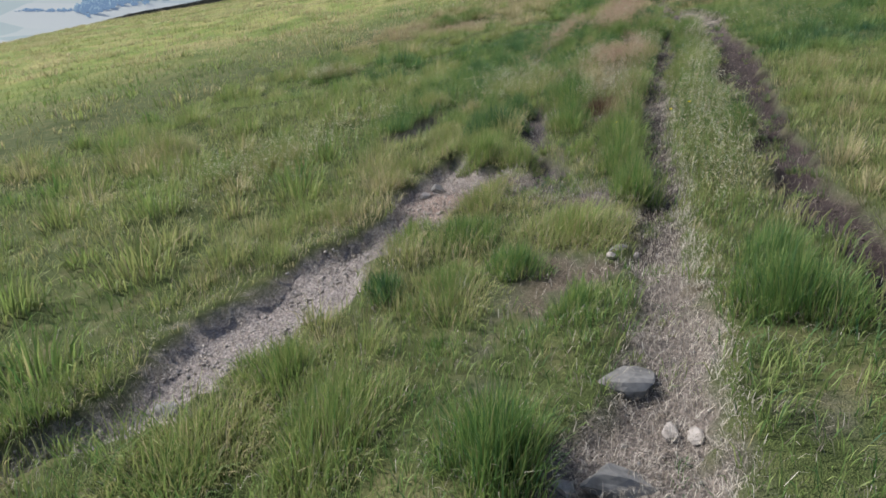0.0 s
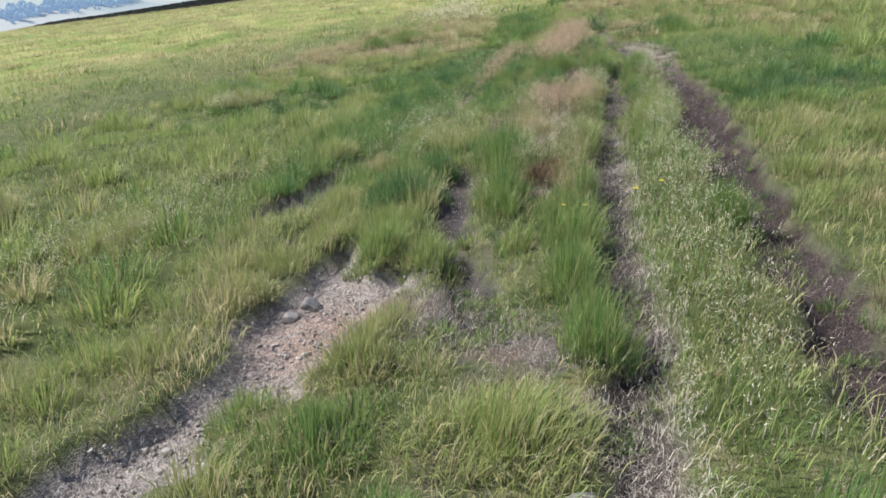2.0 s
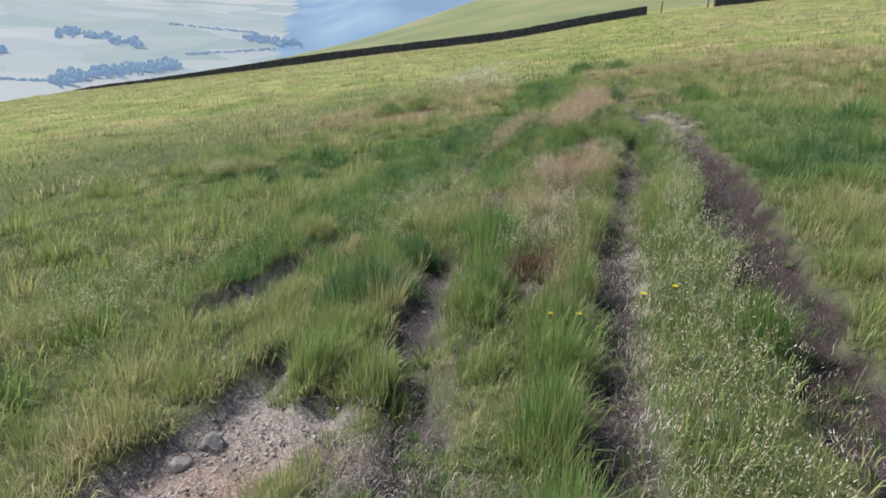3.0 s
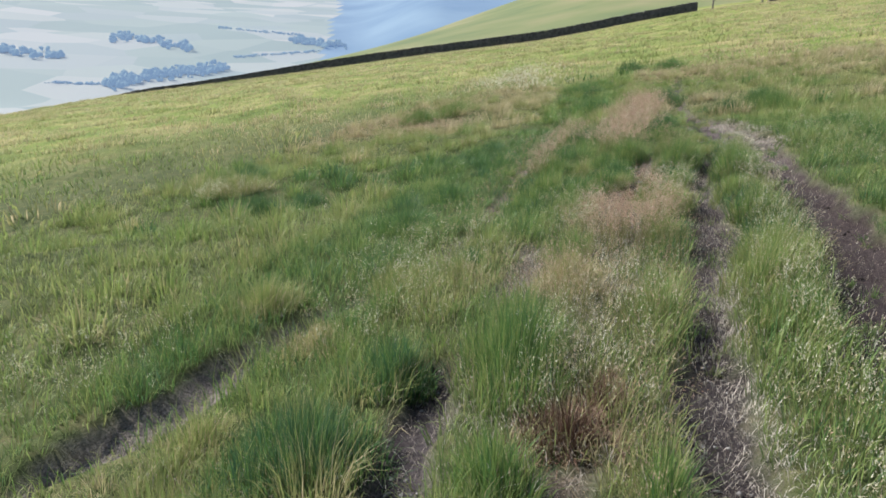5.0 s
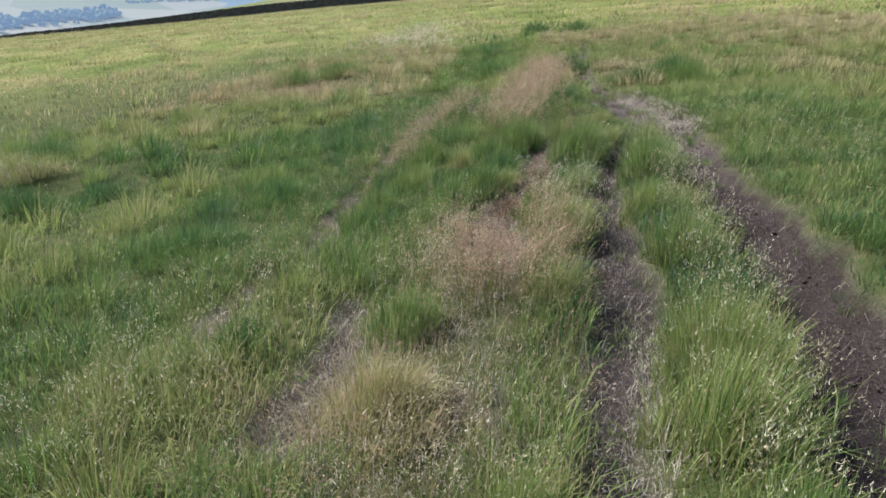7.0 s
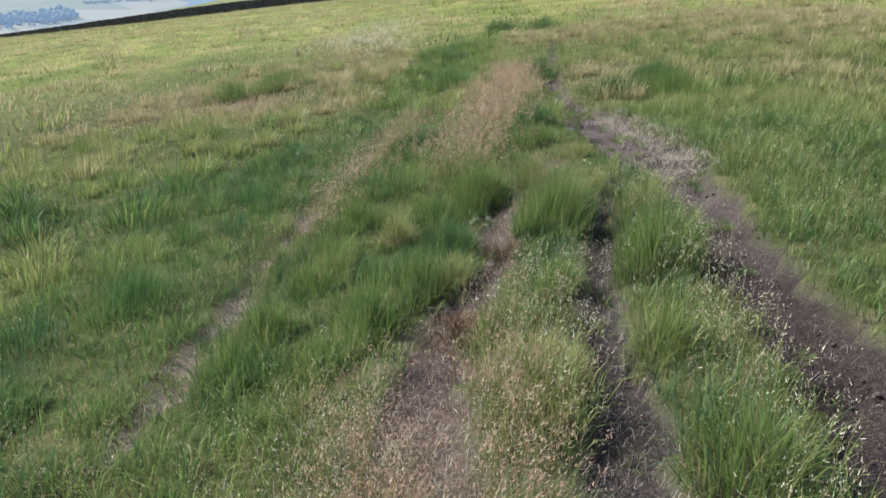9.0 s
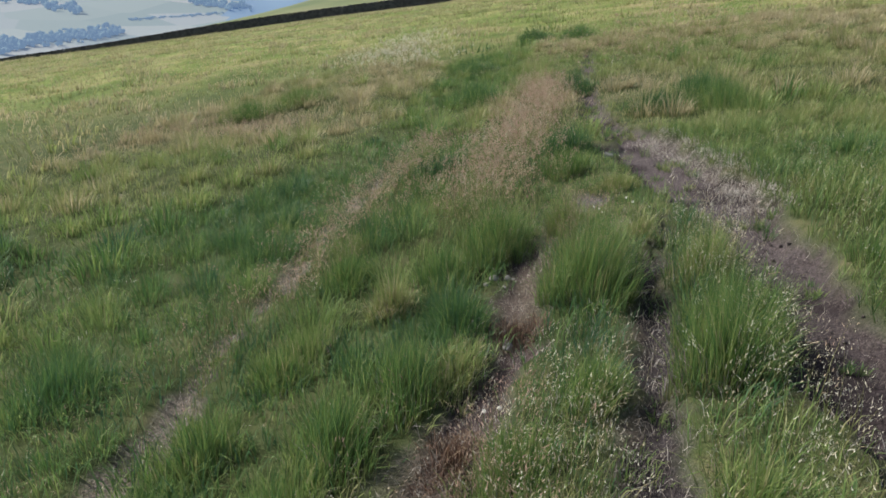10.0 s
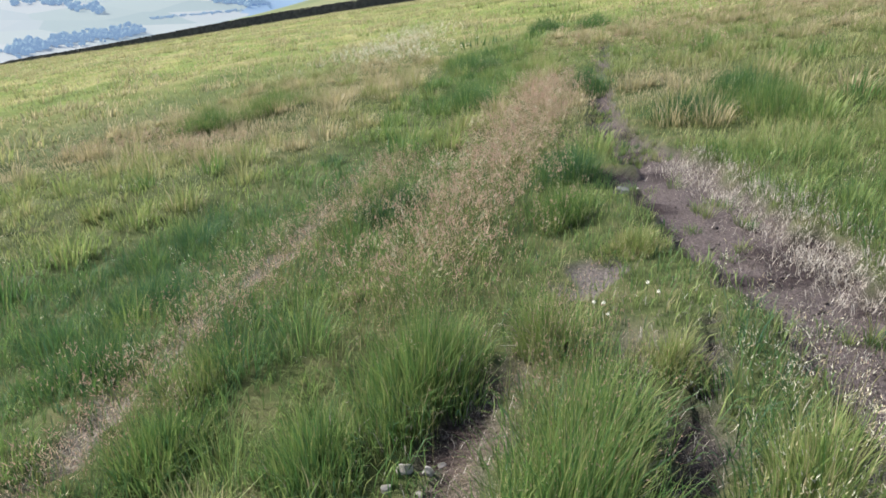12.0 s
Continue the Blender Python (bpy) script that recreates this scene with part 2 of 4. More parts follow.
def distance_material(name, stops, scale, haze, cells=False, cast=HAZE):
    """Land far off: its own colours, with bright air put in as a glow."""
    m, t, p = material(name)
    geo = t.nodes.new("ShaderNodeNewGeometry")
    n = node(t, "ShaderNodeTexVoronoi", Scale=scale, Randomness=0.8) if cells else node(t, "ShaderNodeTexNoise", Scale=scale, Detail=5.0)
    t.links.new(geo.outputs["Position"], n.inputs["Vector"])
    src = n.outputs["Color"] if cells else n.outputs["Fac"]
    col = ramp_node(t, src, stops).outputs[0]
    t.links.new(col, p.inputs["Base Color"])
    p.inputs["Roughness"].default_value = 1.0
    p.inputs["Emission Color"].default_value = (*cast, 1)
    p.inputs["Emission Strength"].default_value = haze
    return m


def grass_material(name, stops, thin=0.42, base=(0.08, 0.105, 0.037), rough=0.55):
    """Blades: tone picks the plant's colour, rise runs from root to tip."""
    m, t, p = material(name)
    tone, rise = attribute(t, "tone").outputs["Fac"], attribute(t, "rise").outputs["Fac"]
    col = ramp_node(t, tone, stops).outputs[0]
    # Darker root: sheath colour with the shade between blades worked in.
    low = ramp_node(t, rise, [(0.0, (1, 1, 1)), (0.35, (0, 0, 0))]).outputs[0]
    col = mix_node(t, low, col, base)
    tip = ramp_node(t, rise, [(0.7, (0, 0, 0)), (1.0, (0.18, 0.18, 0.18))]).outputs[0]
    col = mix_node(t, tip, col, (0.30, 0.24, 0.11))
    t.links.new(col, p.inputs["Base Color"])
    p.inputs["Roughness"].default_value = rough
    p.inputs["Specular IOR Level"].default_value = 0.3
    tr = t.nodes.new("ShaderNodeBsdfTranslucent")
    t.links.new(col, tr.inputs["Color"])
    mx = t.nodes.new("ShaderNodeMixShader")
    mx.inputs[0].default_value = thin
    t.links.new(p.outputs[0], mx.inputs[1])
    t.links.new(tr.outputs[0], mx.inputs[2])
    t.links.new(mx.outputs[0], t.nodes["Material Output"].inputs[0])
    return m


def plain_material(name, a, b, scale, rough=0.9, bump=0.4, dist=0.01):
    m, t, p = material(name)
    tex = t.nodes.new("ShaderNodeTexCoord")
    n = node(t, "ShaderNodeTexNoise", Scale=scale, Detail=8.0, Roughness=0.65)
    t.links.new(tex.outputs["Object"], n.inputs["Vector"])
    t.links.new(ramp_node(t, n.outputs["Fac"], [(0.32, a), (0.68, b)]).outputs[0], p.inputs["Base Color"])
    p.inputs["Roughness"].default_value = rough
    bm_ = node(t, "ShaderNodeBump", Strength=bump, Distance=dist)
    t.links.new(n.outputs["Fac"], bm_.inputs["Height"])
    t.links.new(bm_.outputs[0], p.inputs["Normal"])
    return m


GROUND = ground_material()
# Fields and moor: haze tinted into the colours and added as blue emission.
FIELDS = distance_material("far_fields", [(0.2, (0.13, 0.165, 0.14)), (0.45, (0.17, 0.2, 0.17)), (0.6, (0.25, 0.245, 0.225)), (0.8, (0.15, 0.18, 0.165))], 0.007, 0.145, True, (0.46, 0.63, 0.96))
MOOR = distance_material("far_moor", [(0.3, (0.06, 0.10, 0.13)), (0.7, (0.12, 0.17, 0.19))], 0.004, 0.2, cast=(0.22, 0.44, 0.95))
HILL = distance_material("hill_turf", [(0.3, (0.085, 0.12, 0.045)), (0.5, (0.13, 0.155, 0.06)), (0.7, (0.19, 0.18, 0.09))], 0.05, 0.0)
GREENS = [(0.0, (0.051, 0.124, 0.068)), (0.25, (0.096, 0.198, 0.056)), (0.5, (0.23, 0.315, 0.094)), (0.72, (0.31, 0.33, 0.132)), (0.88, (0.40, 0.355, 0.19)), (1.0, (0.52, 0.44, 0.28))]
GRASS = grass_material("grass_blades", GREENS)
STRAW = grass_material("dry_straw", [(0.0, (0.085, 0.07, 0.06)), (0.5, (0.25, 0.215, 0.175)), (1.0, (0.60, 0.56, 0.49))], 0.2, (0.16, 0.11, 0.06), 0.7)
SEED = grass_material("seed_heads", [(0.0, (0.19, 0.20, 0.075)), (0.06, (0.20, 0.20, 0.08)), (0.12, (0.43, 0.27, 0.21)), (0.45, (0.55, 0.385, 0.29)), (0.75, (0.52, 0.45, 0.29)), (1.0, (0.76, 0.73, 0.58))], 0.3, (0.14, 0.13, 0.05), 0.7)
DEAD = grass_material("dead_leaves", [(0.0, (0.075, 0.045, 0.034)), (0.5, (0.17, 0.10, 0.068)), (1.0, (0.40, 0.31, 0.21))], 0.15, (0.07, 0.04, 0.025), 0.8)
STONE = plain_material("grey_stone", (0.085, 0.085, 0.086), (0.24, 0.236, 0.232), 9.0, 0.9, 0.6, 0.008)
PALE_STONE = plain_material("pale_stone", (0.22, 0.20, 0.19), (0.42, 0.39, 0.365), 14.0, 0.9, 0.5, 0.006)
WALL_STONE = plain_material("dark_wall_stone", (0.022, 0.022, 0.026), (0.09, 0.085, 0.085), 2.2, 0.95, 0.8, 0.05)
DARK_CLOD = plain_material("dark_clods", (0.03, 0.024, 0.023), (0.10, 0.08, 0.075), 20.0)
YELLOW = plain_material("yellow_petals", (0.75, 0.62, 0.01), (0.85, 0.72, 0.02), 40.0, 0.6, 0.1, 0.001)
TIMBER = plain_material("weathered_timber", (0.10, 0.085, 0.07), (0.2, 0.18, 0.15), 12.0, 0.9, 0.4, 0.006)
# Trees and hedges far off: the air's blue is added as even emission.
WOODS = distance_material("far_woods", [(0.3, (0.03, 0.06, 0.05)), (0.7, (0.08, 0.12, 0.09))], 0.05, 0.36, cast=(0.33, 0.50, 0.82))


# ---- meshes from arrays ----
def array_mesh(name, verts, faces, mat, values=None, smooth=False):
    """verts (n, 3); faces (m, k) all of one size; values: point attributes."""
    me = bpy.data.meshes.new(name)
    n, (m, k) = len(verts), faces.shape
    me.vertices.add(n)
    me.vertices.foreach_set("co", np.ascontiguousarray(verts, np.float32).ravel())
    me.loops.add(m * k)
    me.loops.foreach_set("vertex_index", np.ascontiguousarray(faces, np.int32).ravel())
    me.polygons.add(m)
    me.polygons.foreach_set("loop_start", np.arange(0, m * k, k, dtype=np.int32))
    if smooth:
        me.polygons.foreach_set("use_smooth", np.ones(m, bool))
    for key, v in (values or {}).items():
        if v.ndim == 2:
            me.attributes.new(key, "FLOAT_VECTOR", "POINT").data.foreach_set("vector", np.ascontiguousarray(v, np.float32).ravel())
        else:
            me.attributes.new(key, "FLOAT", "POINT").data.foreach_set("value", np.ascontiguousarray(v, np.float32))
    for one in (mat if isinstance(mat, (list, tuple)) else [mat]):
        me.materials.append(one)
    me.update(calc_edges=True)
    return me


def part(name, bm, mat, parent, label=""):
    me = bpy.data.meshes.new(name)
    bm.to_mesh(me)
    bm.free()
    me.materials.append(mat)
    ob = new(name, me)
    ob.parent = parent
    return tagged(ob, label) if label else ob


# ---- the ground: one sheet ----
def graded(a, b, step, low, high, grow):
    mid = list(np.arange(a, b, step))
    up, s, v = [], step, mid[-1]
    while v < high:
        s *= grow
        v += s
        up.append(v)
    down, s, v = [], step, a
    while v > low:
        s *= grow
        v -= s
        down.append(v)
    return np.array(down[::-1] + mid + up)


def build_ground():
    xs, ys = graded(-2.6, 6.6, 0.065, -3600, 2600, 1.075), graded(0.9, 17.5, 0.065, -900, 4300, 1.075)
    gx, gy = np.meshgrid(xs, ys)
    gx, gy = gx.ravel(), gy.ravel()
    soil, depth, each = tracks(gx, gy)
    z = height(gx, gy, depth) + 0.026 * soil * (fnoise(gx, gy, 0.16, 41) - 0.5) * 2
    dark, grey, pink, pale = np.array((0.045, 0.04, 0.043)), np.array((0.16, 0.147, 0.143)), np.array((0.34, 0.24, 0.20)), np.array((0.30, 0.28, 0.282))
    tint = np.tile(grey, (len(gx), 1))
    for name, colour in (("right", np.array((0.050, 0.040, 0.042))), ("ledge", np.array((0.2, 0.185, 0.17))), ("mtrack", np.array((0.068, 0.061, 0.067))), ("hollow", dark), ("straw2", np.array((0.10, 0.077, 0.075))),
                         ("straw", np.array((0.11, 0.10, 0.09))), ("line", np.array((0.2, 0.18, 0.15))), ("middle", np.array((0.066, 0.058, 0.061))), ("wash", pale)):
        w = ramp(each[name], 0.1, 0.6)[:, None]
        tint = tint * (1 - w) + colour * w
    w = (ramp(each["worn"], 0.2, 0.8) * (1 - ramp(each["wash"] + each["middle"] + each["right"], 0.1, 0.6)))[:, None]
    tint = tint * (1 - w) + np.array((0.14, 0.115, 0.10)) * w
    w = (np.exp(-((gx - 0.05) ** 2 + (gy - 4.75) ** 2) / 0.12) * (0.4 + 0.9 * fnoise(gx, gy, 0.4, 51)))[:, None]
    tint = tint * (1 - np.clip(w, 0, 1)) + pink * np.clip(w, 0, 1)
    w = ((0.12 + 0.68 * ramp(gy, 10.5, 13)) * ramp(fnoise(gx, gy, 0.35, 57) + 0.2 * ramp(gy, 10.5, 14), 0.5, 0.68) * each["right"])[:, None]
    tint = tint * (1 - w) + np.array((0.145, 0.125, 0.126)) * w
    w = (0.9 * (1 - ramp(gy, 2.6, 3.8)) * each["middle"])[:, None]
    tint = tint * (1 - w) + np.array((0.21, 0.192, 0.182)) * w
    w = (0.8 * ramp(fnoise(gx, gy, 0.7, 53), 0.42, 0.6) * ramp(gy, 3, 4.2) * each["middle"])[:, None]
    tint = tint * (1 - w) + dark * w
    n, k = len(xs), len(ys)
    i = (np.arange(k - 1)[:, None] * n + np.arange(n - 1)[None]).ravel()
    faces = np.stack([i, i + 1, i + n + 1, i + n], 1)
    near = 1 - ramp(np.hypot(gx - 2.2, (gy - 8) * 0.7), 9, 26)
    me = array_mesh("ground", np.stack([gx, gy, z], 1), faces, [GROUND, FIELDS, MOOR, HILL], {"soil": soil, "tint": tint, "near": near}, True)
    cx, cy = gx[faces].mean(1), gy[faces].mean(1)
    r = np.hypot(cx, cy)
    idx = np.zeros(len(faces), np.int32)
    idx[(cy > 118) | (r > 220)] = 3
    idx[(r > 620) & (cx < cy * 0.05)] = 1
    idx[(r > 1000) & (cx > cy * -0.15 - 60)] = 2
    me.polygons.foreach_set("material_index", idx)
    return tagged(new("ground", me), "rough moorland hillside with worn bare tracks, valley fields beyond", "ground", kind="structure")


build_ground()

# ---- grass ----
rng = np.random.default_rng(11)


def blades(px, py, pz, ang, length, lean, width, tone, twist=None):
    """One bent blade of three triangles at each place."""
    n = len(px)
    dx, dy = np.cos(ang), np.sin(ang)
    side = ang + math.pi / 2 + (rng.uniform(-0.9, 0.9, n) if twist is None else twist)
    sx, sy = np.cos(side) * width / 2, np.sin(side) * width / 2
    v = np.empty((n, 5, 3), np.float32)
    out1, up1 = length * 0.55 * np.sin(lean * 0.55), length * 0.55 * np.cos(lean * 0.55)
    out2, up2 = out1 + length * 0.45 * np.sin(lean * 1.5), up1 + length * 0.45 * np.cos(lean * 1.5)
    for j, (s, o, u) in enumerate(((-1, 0, 0), (1, 0, 0), (-0.75, out1, up1), (0.75, out1, up1), (0, out2, up2))):
        v[:, j, 0] = px + s * sx + dx * o
        v[:, j, 1] = py + s * sy + dy * o
        v[:, j, 2] = pz + u
    b = np.arange(n)[:, None] * 5
    f = np.concatenate([b + np.array([[0, 1, 3]]), b + np.array([[0, 3, 2]]), b + np.array([[2, 3, 4]])])
    return v.reshape(-1, 3), f, {"tone": np.repeat(tone, 5), "rise": np.tile(np.array([0, 0, 0.55, 0.55, 1.0]), n)}


def in_view(x, y, pad):
    """The wedge of land ahead of the walk."""
    return (y > 0.9) & (x > -0.62 * y - 2.4 - pad) & (x < 0.8 * y + 1.6 + pad)


def scatter(spacing, x0, x1, y0, y1):
    gx, gy = np.meshgrid(np.arange(x0, x1, spacing), np.arange(y0, y1, spacing))
    gx = gx.ravel() + rng.uniform(-0.5, 0.5, gx.size) * spacing
    gy = gy.ravel() + rng.uniform(-0.5, 0.5, gy.size) * spacing
    return gx, gy


def path_x(y):
    return 0.25 + 0.29 * y


def lushness(x, y):
    """0: short and thin, 1: tall tussock."""
    lush = 0.04 + 2.2 * (fnoise(x, y, 0.5, 61) - 0.38) + 0.5 * (vnoise(x, y, 2.6, 63) - 0.5) - 0.35 * ramp(band(DRY_STRIP, x, y), -0.1, 0.5)
    for line, taller, drier in STRIPS:
        lush = lush + (taller + 0.12) * ramp(band(line, x, y), -0.3, 0.4)
    lush = lush - 0.2 * (1 - ramp(np.abs(x - path_x(y)), 1.0, 1.7))
    return np.clip(lush - 0.22 * (1 - ramp(y, 4.2, 6)) * (1 - ramp(np.abs(x - 0.2), 1.0, 1.5)), 0, 1.3)


# bleached, fresh and dark patches on the slope: x, y, half widths, how much drier
PATCHES = [(3.4, 32.0, 1.6, 5.0, 0.40), (5.8, 37.0, 2.2, 3.0, 0.3), (-7.3, 39.0, 3.2, 2.2, 0.50), (-3.2, 34.0, 3.0, 1.2, 0.36), (9.9, 24.8, 2.2, 4.0, 0.28),
           (-4.4, 14.2, 2.6, 0.7, 0.10), (-8.0, 20.0, 3.0, 0.8, -0.15), (1.3, 18.9, 0.8, 0.9, 0.30), (-1.5, 21.6, 2.2, 0.8, 0.30),
           (-9.0, 27.0, 4.0, 1.5, 0.28), (5.0, 10.9, 0.7, 1.4, 0.08), (6.5, 13.0, 1.2, 2.0, 0.06), (6.9, 18.3, 1.6, 2.8, 0.2), (13, 30, 3, 6, 0.2), (2.95, 8.1, 0.35, 1.0, -0.14), (2.2, 7.9, 0.2, 0.8, -0.1)]
# sunlit yellow-green patches: x, y, half widths
FRESH = [(-1.6, 10.3, 1.3, 1.3), (-2.4, 16.2, 2.2, 1.6), (-1.4, 5.2, 0.9, 1.3), (-3.2, 11.3, 2.4, 2.2), (-2.2, 8.4, 1.2, 1.2), (-3.7, 18.1, 2.2, 1.4), (-1.4, 19.4, 1.2, 0.8), (0.4, 25.2, 1.0, 1.0), (-5.5, 12.5, 1.6, 1.0), (-1.2, 8.7, 0.8, 0.7), (-2.6, 10.5, 1.5, 0.8), (-2.0, 6.2, 0.8, 0.7), (6.3, 23.8, 0.9, 1.6)]


def dryness(x, y):
    """0: dark green, 0.5: yellow green, 1: straw."""
    away = ramp(np.hypot(x - 2, y - 8), 5, 14)
    d = 0.47 + (0.9 - 0.45 * away) * (fnoise(x, y, 1.3, 71) - 0.5) + 0.75 * (fnoise(x * 0.55, y, 5.0, 73) - 0.5)
    s = x - path_x(y)
    d = d + 0.05 * away + 0.32 * ramp(y, 15, 38) + 0.2 * ramp(s, 2, 8) * ramp(y, 18, 32) + 0.08 * ramp(-s, 1.6, 4.2)
    d = d - 0.12 * np.exp(-((s - 2.6) / 1.2) ** 2)
    d = d + 0.20 * ramp(s, 3.5, 9) * ramp(y, 14, 26)
    d = d + 0.16 * ramp(band(DRY_STRIP, x, y), -0.2, 0.5)
    for line, taller, drier in STRIPS:
        d = d + drier * ramp(band(line, x, y), -0.3, 0.4)
    for cx, cy, rx, ry, more in PATCHES:
        d = d + more * np.exp(-((x - cx) / rx) ** 2 - ((y - cy) / ry) ** 2)
    for cx, cy, rx, ry in FRESH:
        k = 0.85 * np.exp(-((x - cx) / rx) ** 2 - ((y - cy) / ry) ** 2)
        d = d * (1 - k) + 0.6 * k
    k = 0.75 * ramp(band(DARK_STRIP, x, y), -0.45, 0.5)
    return d * (1 - k) + (0.22 + 0.3 * (fnoise(x, y, 0.9, 77) - 0.4)) * k


def tufts(name, spacing, box, count, spread, long, wide, keep, label, mixed=0.07):
    x, y = scatter(spacing, *box)
    m = keep(x, y)
    x, y = x[m], y[m]
    soil, depth, each = tracks(x, y)
    m = (soil < 0.12 + 0.3 * rng.random(len(x))) & (rng.random(len(x)) > 0.75 * ramp(band(DRY_STRIP, x, y), 0, 0.5))
    x, y, soil, depth = x[m], y[m], soil[m], depth[m]
    lush, dry = lushness(x, y), dryness(x, y)
    edge = 1 - 0.6 * ramp(soil, 0.0, 0.4)
    num = np.maximum((count * (0.75 + 0.4 * lush) * (0.8 + 0.4 * rng.random(len(x)))).astype(int), 3)
    i = np.repeat(np.arange(len(x)), num)
    n = len(i)
    ang, rad = rng.uniform(0, 2 * math.pi, n), np.sqrt(rng.random(n)) * spread
    bx, by = x[i] + np.cos(ang) * rad, y[i] + np.sin(ang) * rad
    size = long * (0.55 + 0.8 * lush[i]) * edge[i] * rng.uniform(0.55, 1.25, n)
    lean = np.clip(0.2 + 0.85 * rad / spread * rng.uniform(0.3, 1.3, n), 0, 1.3)
    comb = rng.uniform(0, 6.283, len(x))[i]
    tone = np.clip(dry[i] + rng.normal(0, mixed, n) + rng.normal(0, 0.7 * mixed, len(x))[i], 0.02, 1)
    bz = height(x, y, depth)[i] + (base_height(bx, by) - base_height(x[i], y[i]))
    v, f, values = blades(bx, by, bz - 0.01, np.where(rng.random(n) < 0.45, comb + rng.normal(0, 0.6, n), ang + rng.normal(0, 0.5, n)), size, lean, wide * rng.uniform(0.6, 1.3, n), tone)
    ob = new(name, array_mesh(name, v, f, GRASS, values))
    return tagged(ob, label, "grass", kind="stuff")


def near_zone(x, y):
    return in_view(x, y, 0) & (y < 16.5) & (x > path_x(y) - 2.9 - 0.8 * ramp(y, 6, 9)) & (x < path_x(y) + 3.1)


def mid_zone(x, y):
    return in_view(x, y, 0.5) & ~near_zone(x, y) & (y < 30) & (x > path_x(y) - 9) & (x < path_x(y) + 9)


def far_zone(x, y):
    return in_view(x, y, 2) & (y < 108 + 0.06 * x) & ~near_zone(x, y) & ~mid_zone(x, y) & (y > 4)


tufts("verge_grass", 0.085, (-4, 9, 0.9, 16.5), 14, 0.07, 0.18, 0.0048, near_zone, "mixed green and yellowing tussocky moor grass beside worn tracks", 0.13)
tufts("meadow_grass", 0.19, (-13, 19, 0.9, 30), 16, 0.17, 0.16, 0.009, mid_zone, "long yellow-green rough pasture grass on the slope")
tufts("distant_grass", 0.74, (-75, 95, 4, 116), 10, 0.6, 0.22, 0.026, far_zone, "yellow-green and straw-coloured rough grass on the far slope")


def clumps(name, spacing, box, count, keep, label, wide):
    """Rounded tussocks, each of one plant colour."""
    x, y = scatter(spacing, *box)
    m = keep(x, y) & (rng.random(len(x)) < 0.75)
    x, y = x[m], y[m]
    radius = spacing * rng.uniform(0.25, 0.62, len(x))
    soil, depth, each = tracks(x, y)
    m = (soil < 0.05) & (tracks(x + radius * 0.5, y)[0] < 0.3) & (tracks(x - radius * 0.5, y)[0] < 0.3)
    x, y, radius, depth = x[m], y[m], radius[m], depth[m]
    high = np.minimum(radius * rng.uniform(0.9, 1.7, len(x)), 0.36)
    own = np.clip(dryness(x, y) + rng.normal(-0.02, 0.12, len(x)), 0.05, 0.92)
    num = (count * (radius / spacing * 2.2) * rng.uniform(0.8, 1.2, len(x))).astype(int) + 5
    i = np.repeat(np.arange(len(x)), num)
    n = len(i)
    ang, rad = rng.uniform(0, 6.283, n), np.sqrt(rng.random(n))
    bx, by = x[i] + np.cos(ang) * rad * radius[i] * 0.7, y[i] + np.sin(ang) * rad * radius[i] * 0.7
    bz = height(x, y, depth)[i] + base_height(bx, by) - base_height(x[i], y[i])
    size = high[i] * (1.1 - 0.4 * rad ** 2) * rng.uniform(0.45, 1.15, n)
    lean = np.clip((0.15 + 0.75 * rad) * rng.uniform(0.3, 1.4, n), 0, 1.25)
    tone = np.clip(own[i] + rng.normal(0, 0.08, n) + 0.25 * (rng.random(n) < 0.1), 0.01, 1)
    v, f, values = blades(bx, by, bz - 0.02, ang + rng.normal(0, 0.55, n), size, lean, wide * rng.uniform(0.6, 1.25, n), tone)
    return tagged(new(name, array_mesh(name, v, f, GRASS, values)), label, "grass", kind="stuff")


def verge_zone(x, y):
    return near_zone(x, y) & (np.abs(x - path_x(y)) > 0.9)


clumps("verge_tussock_grass", 0.34, (-4, 9, 0.9, 16.5), 150, verge_zone, "rounded clumps of green and straw-tinged grass along the tracks", 0.0038)
clumps("pasture_tussock_grass", 0.62, (-13, 19, 0.9, 30), 120, mid_zone, "rounded clumps of yellow-green grass in the pasture", 0.011)
clumps("slope_tussock_grass", 2.2, (-60, 80, 4, 100), 34, far_zone, "rounded clumps of grass dotted over the far slope", 0.035)


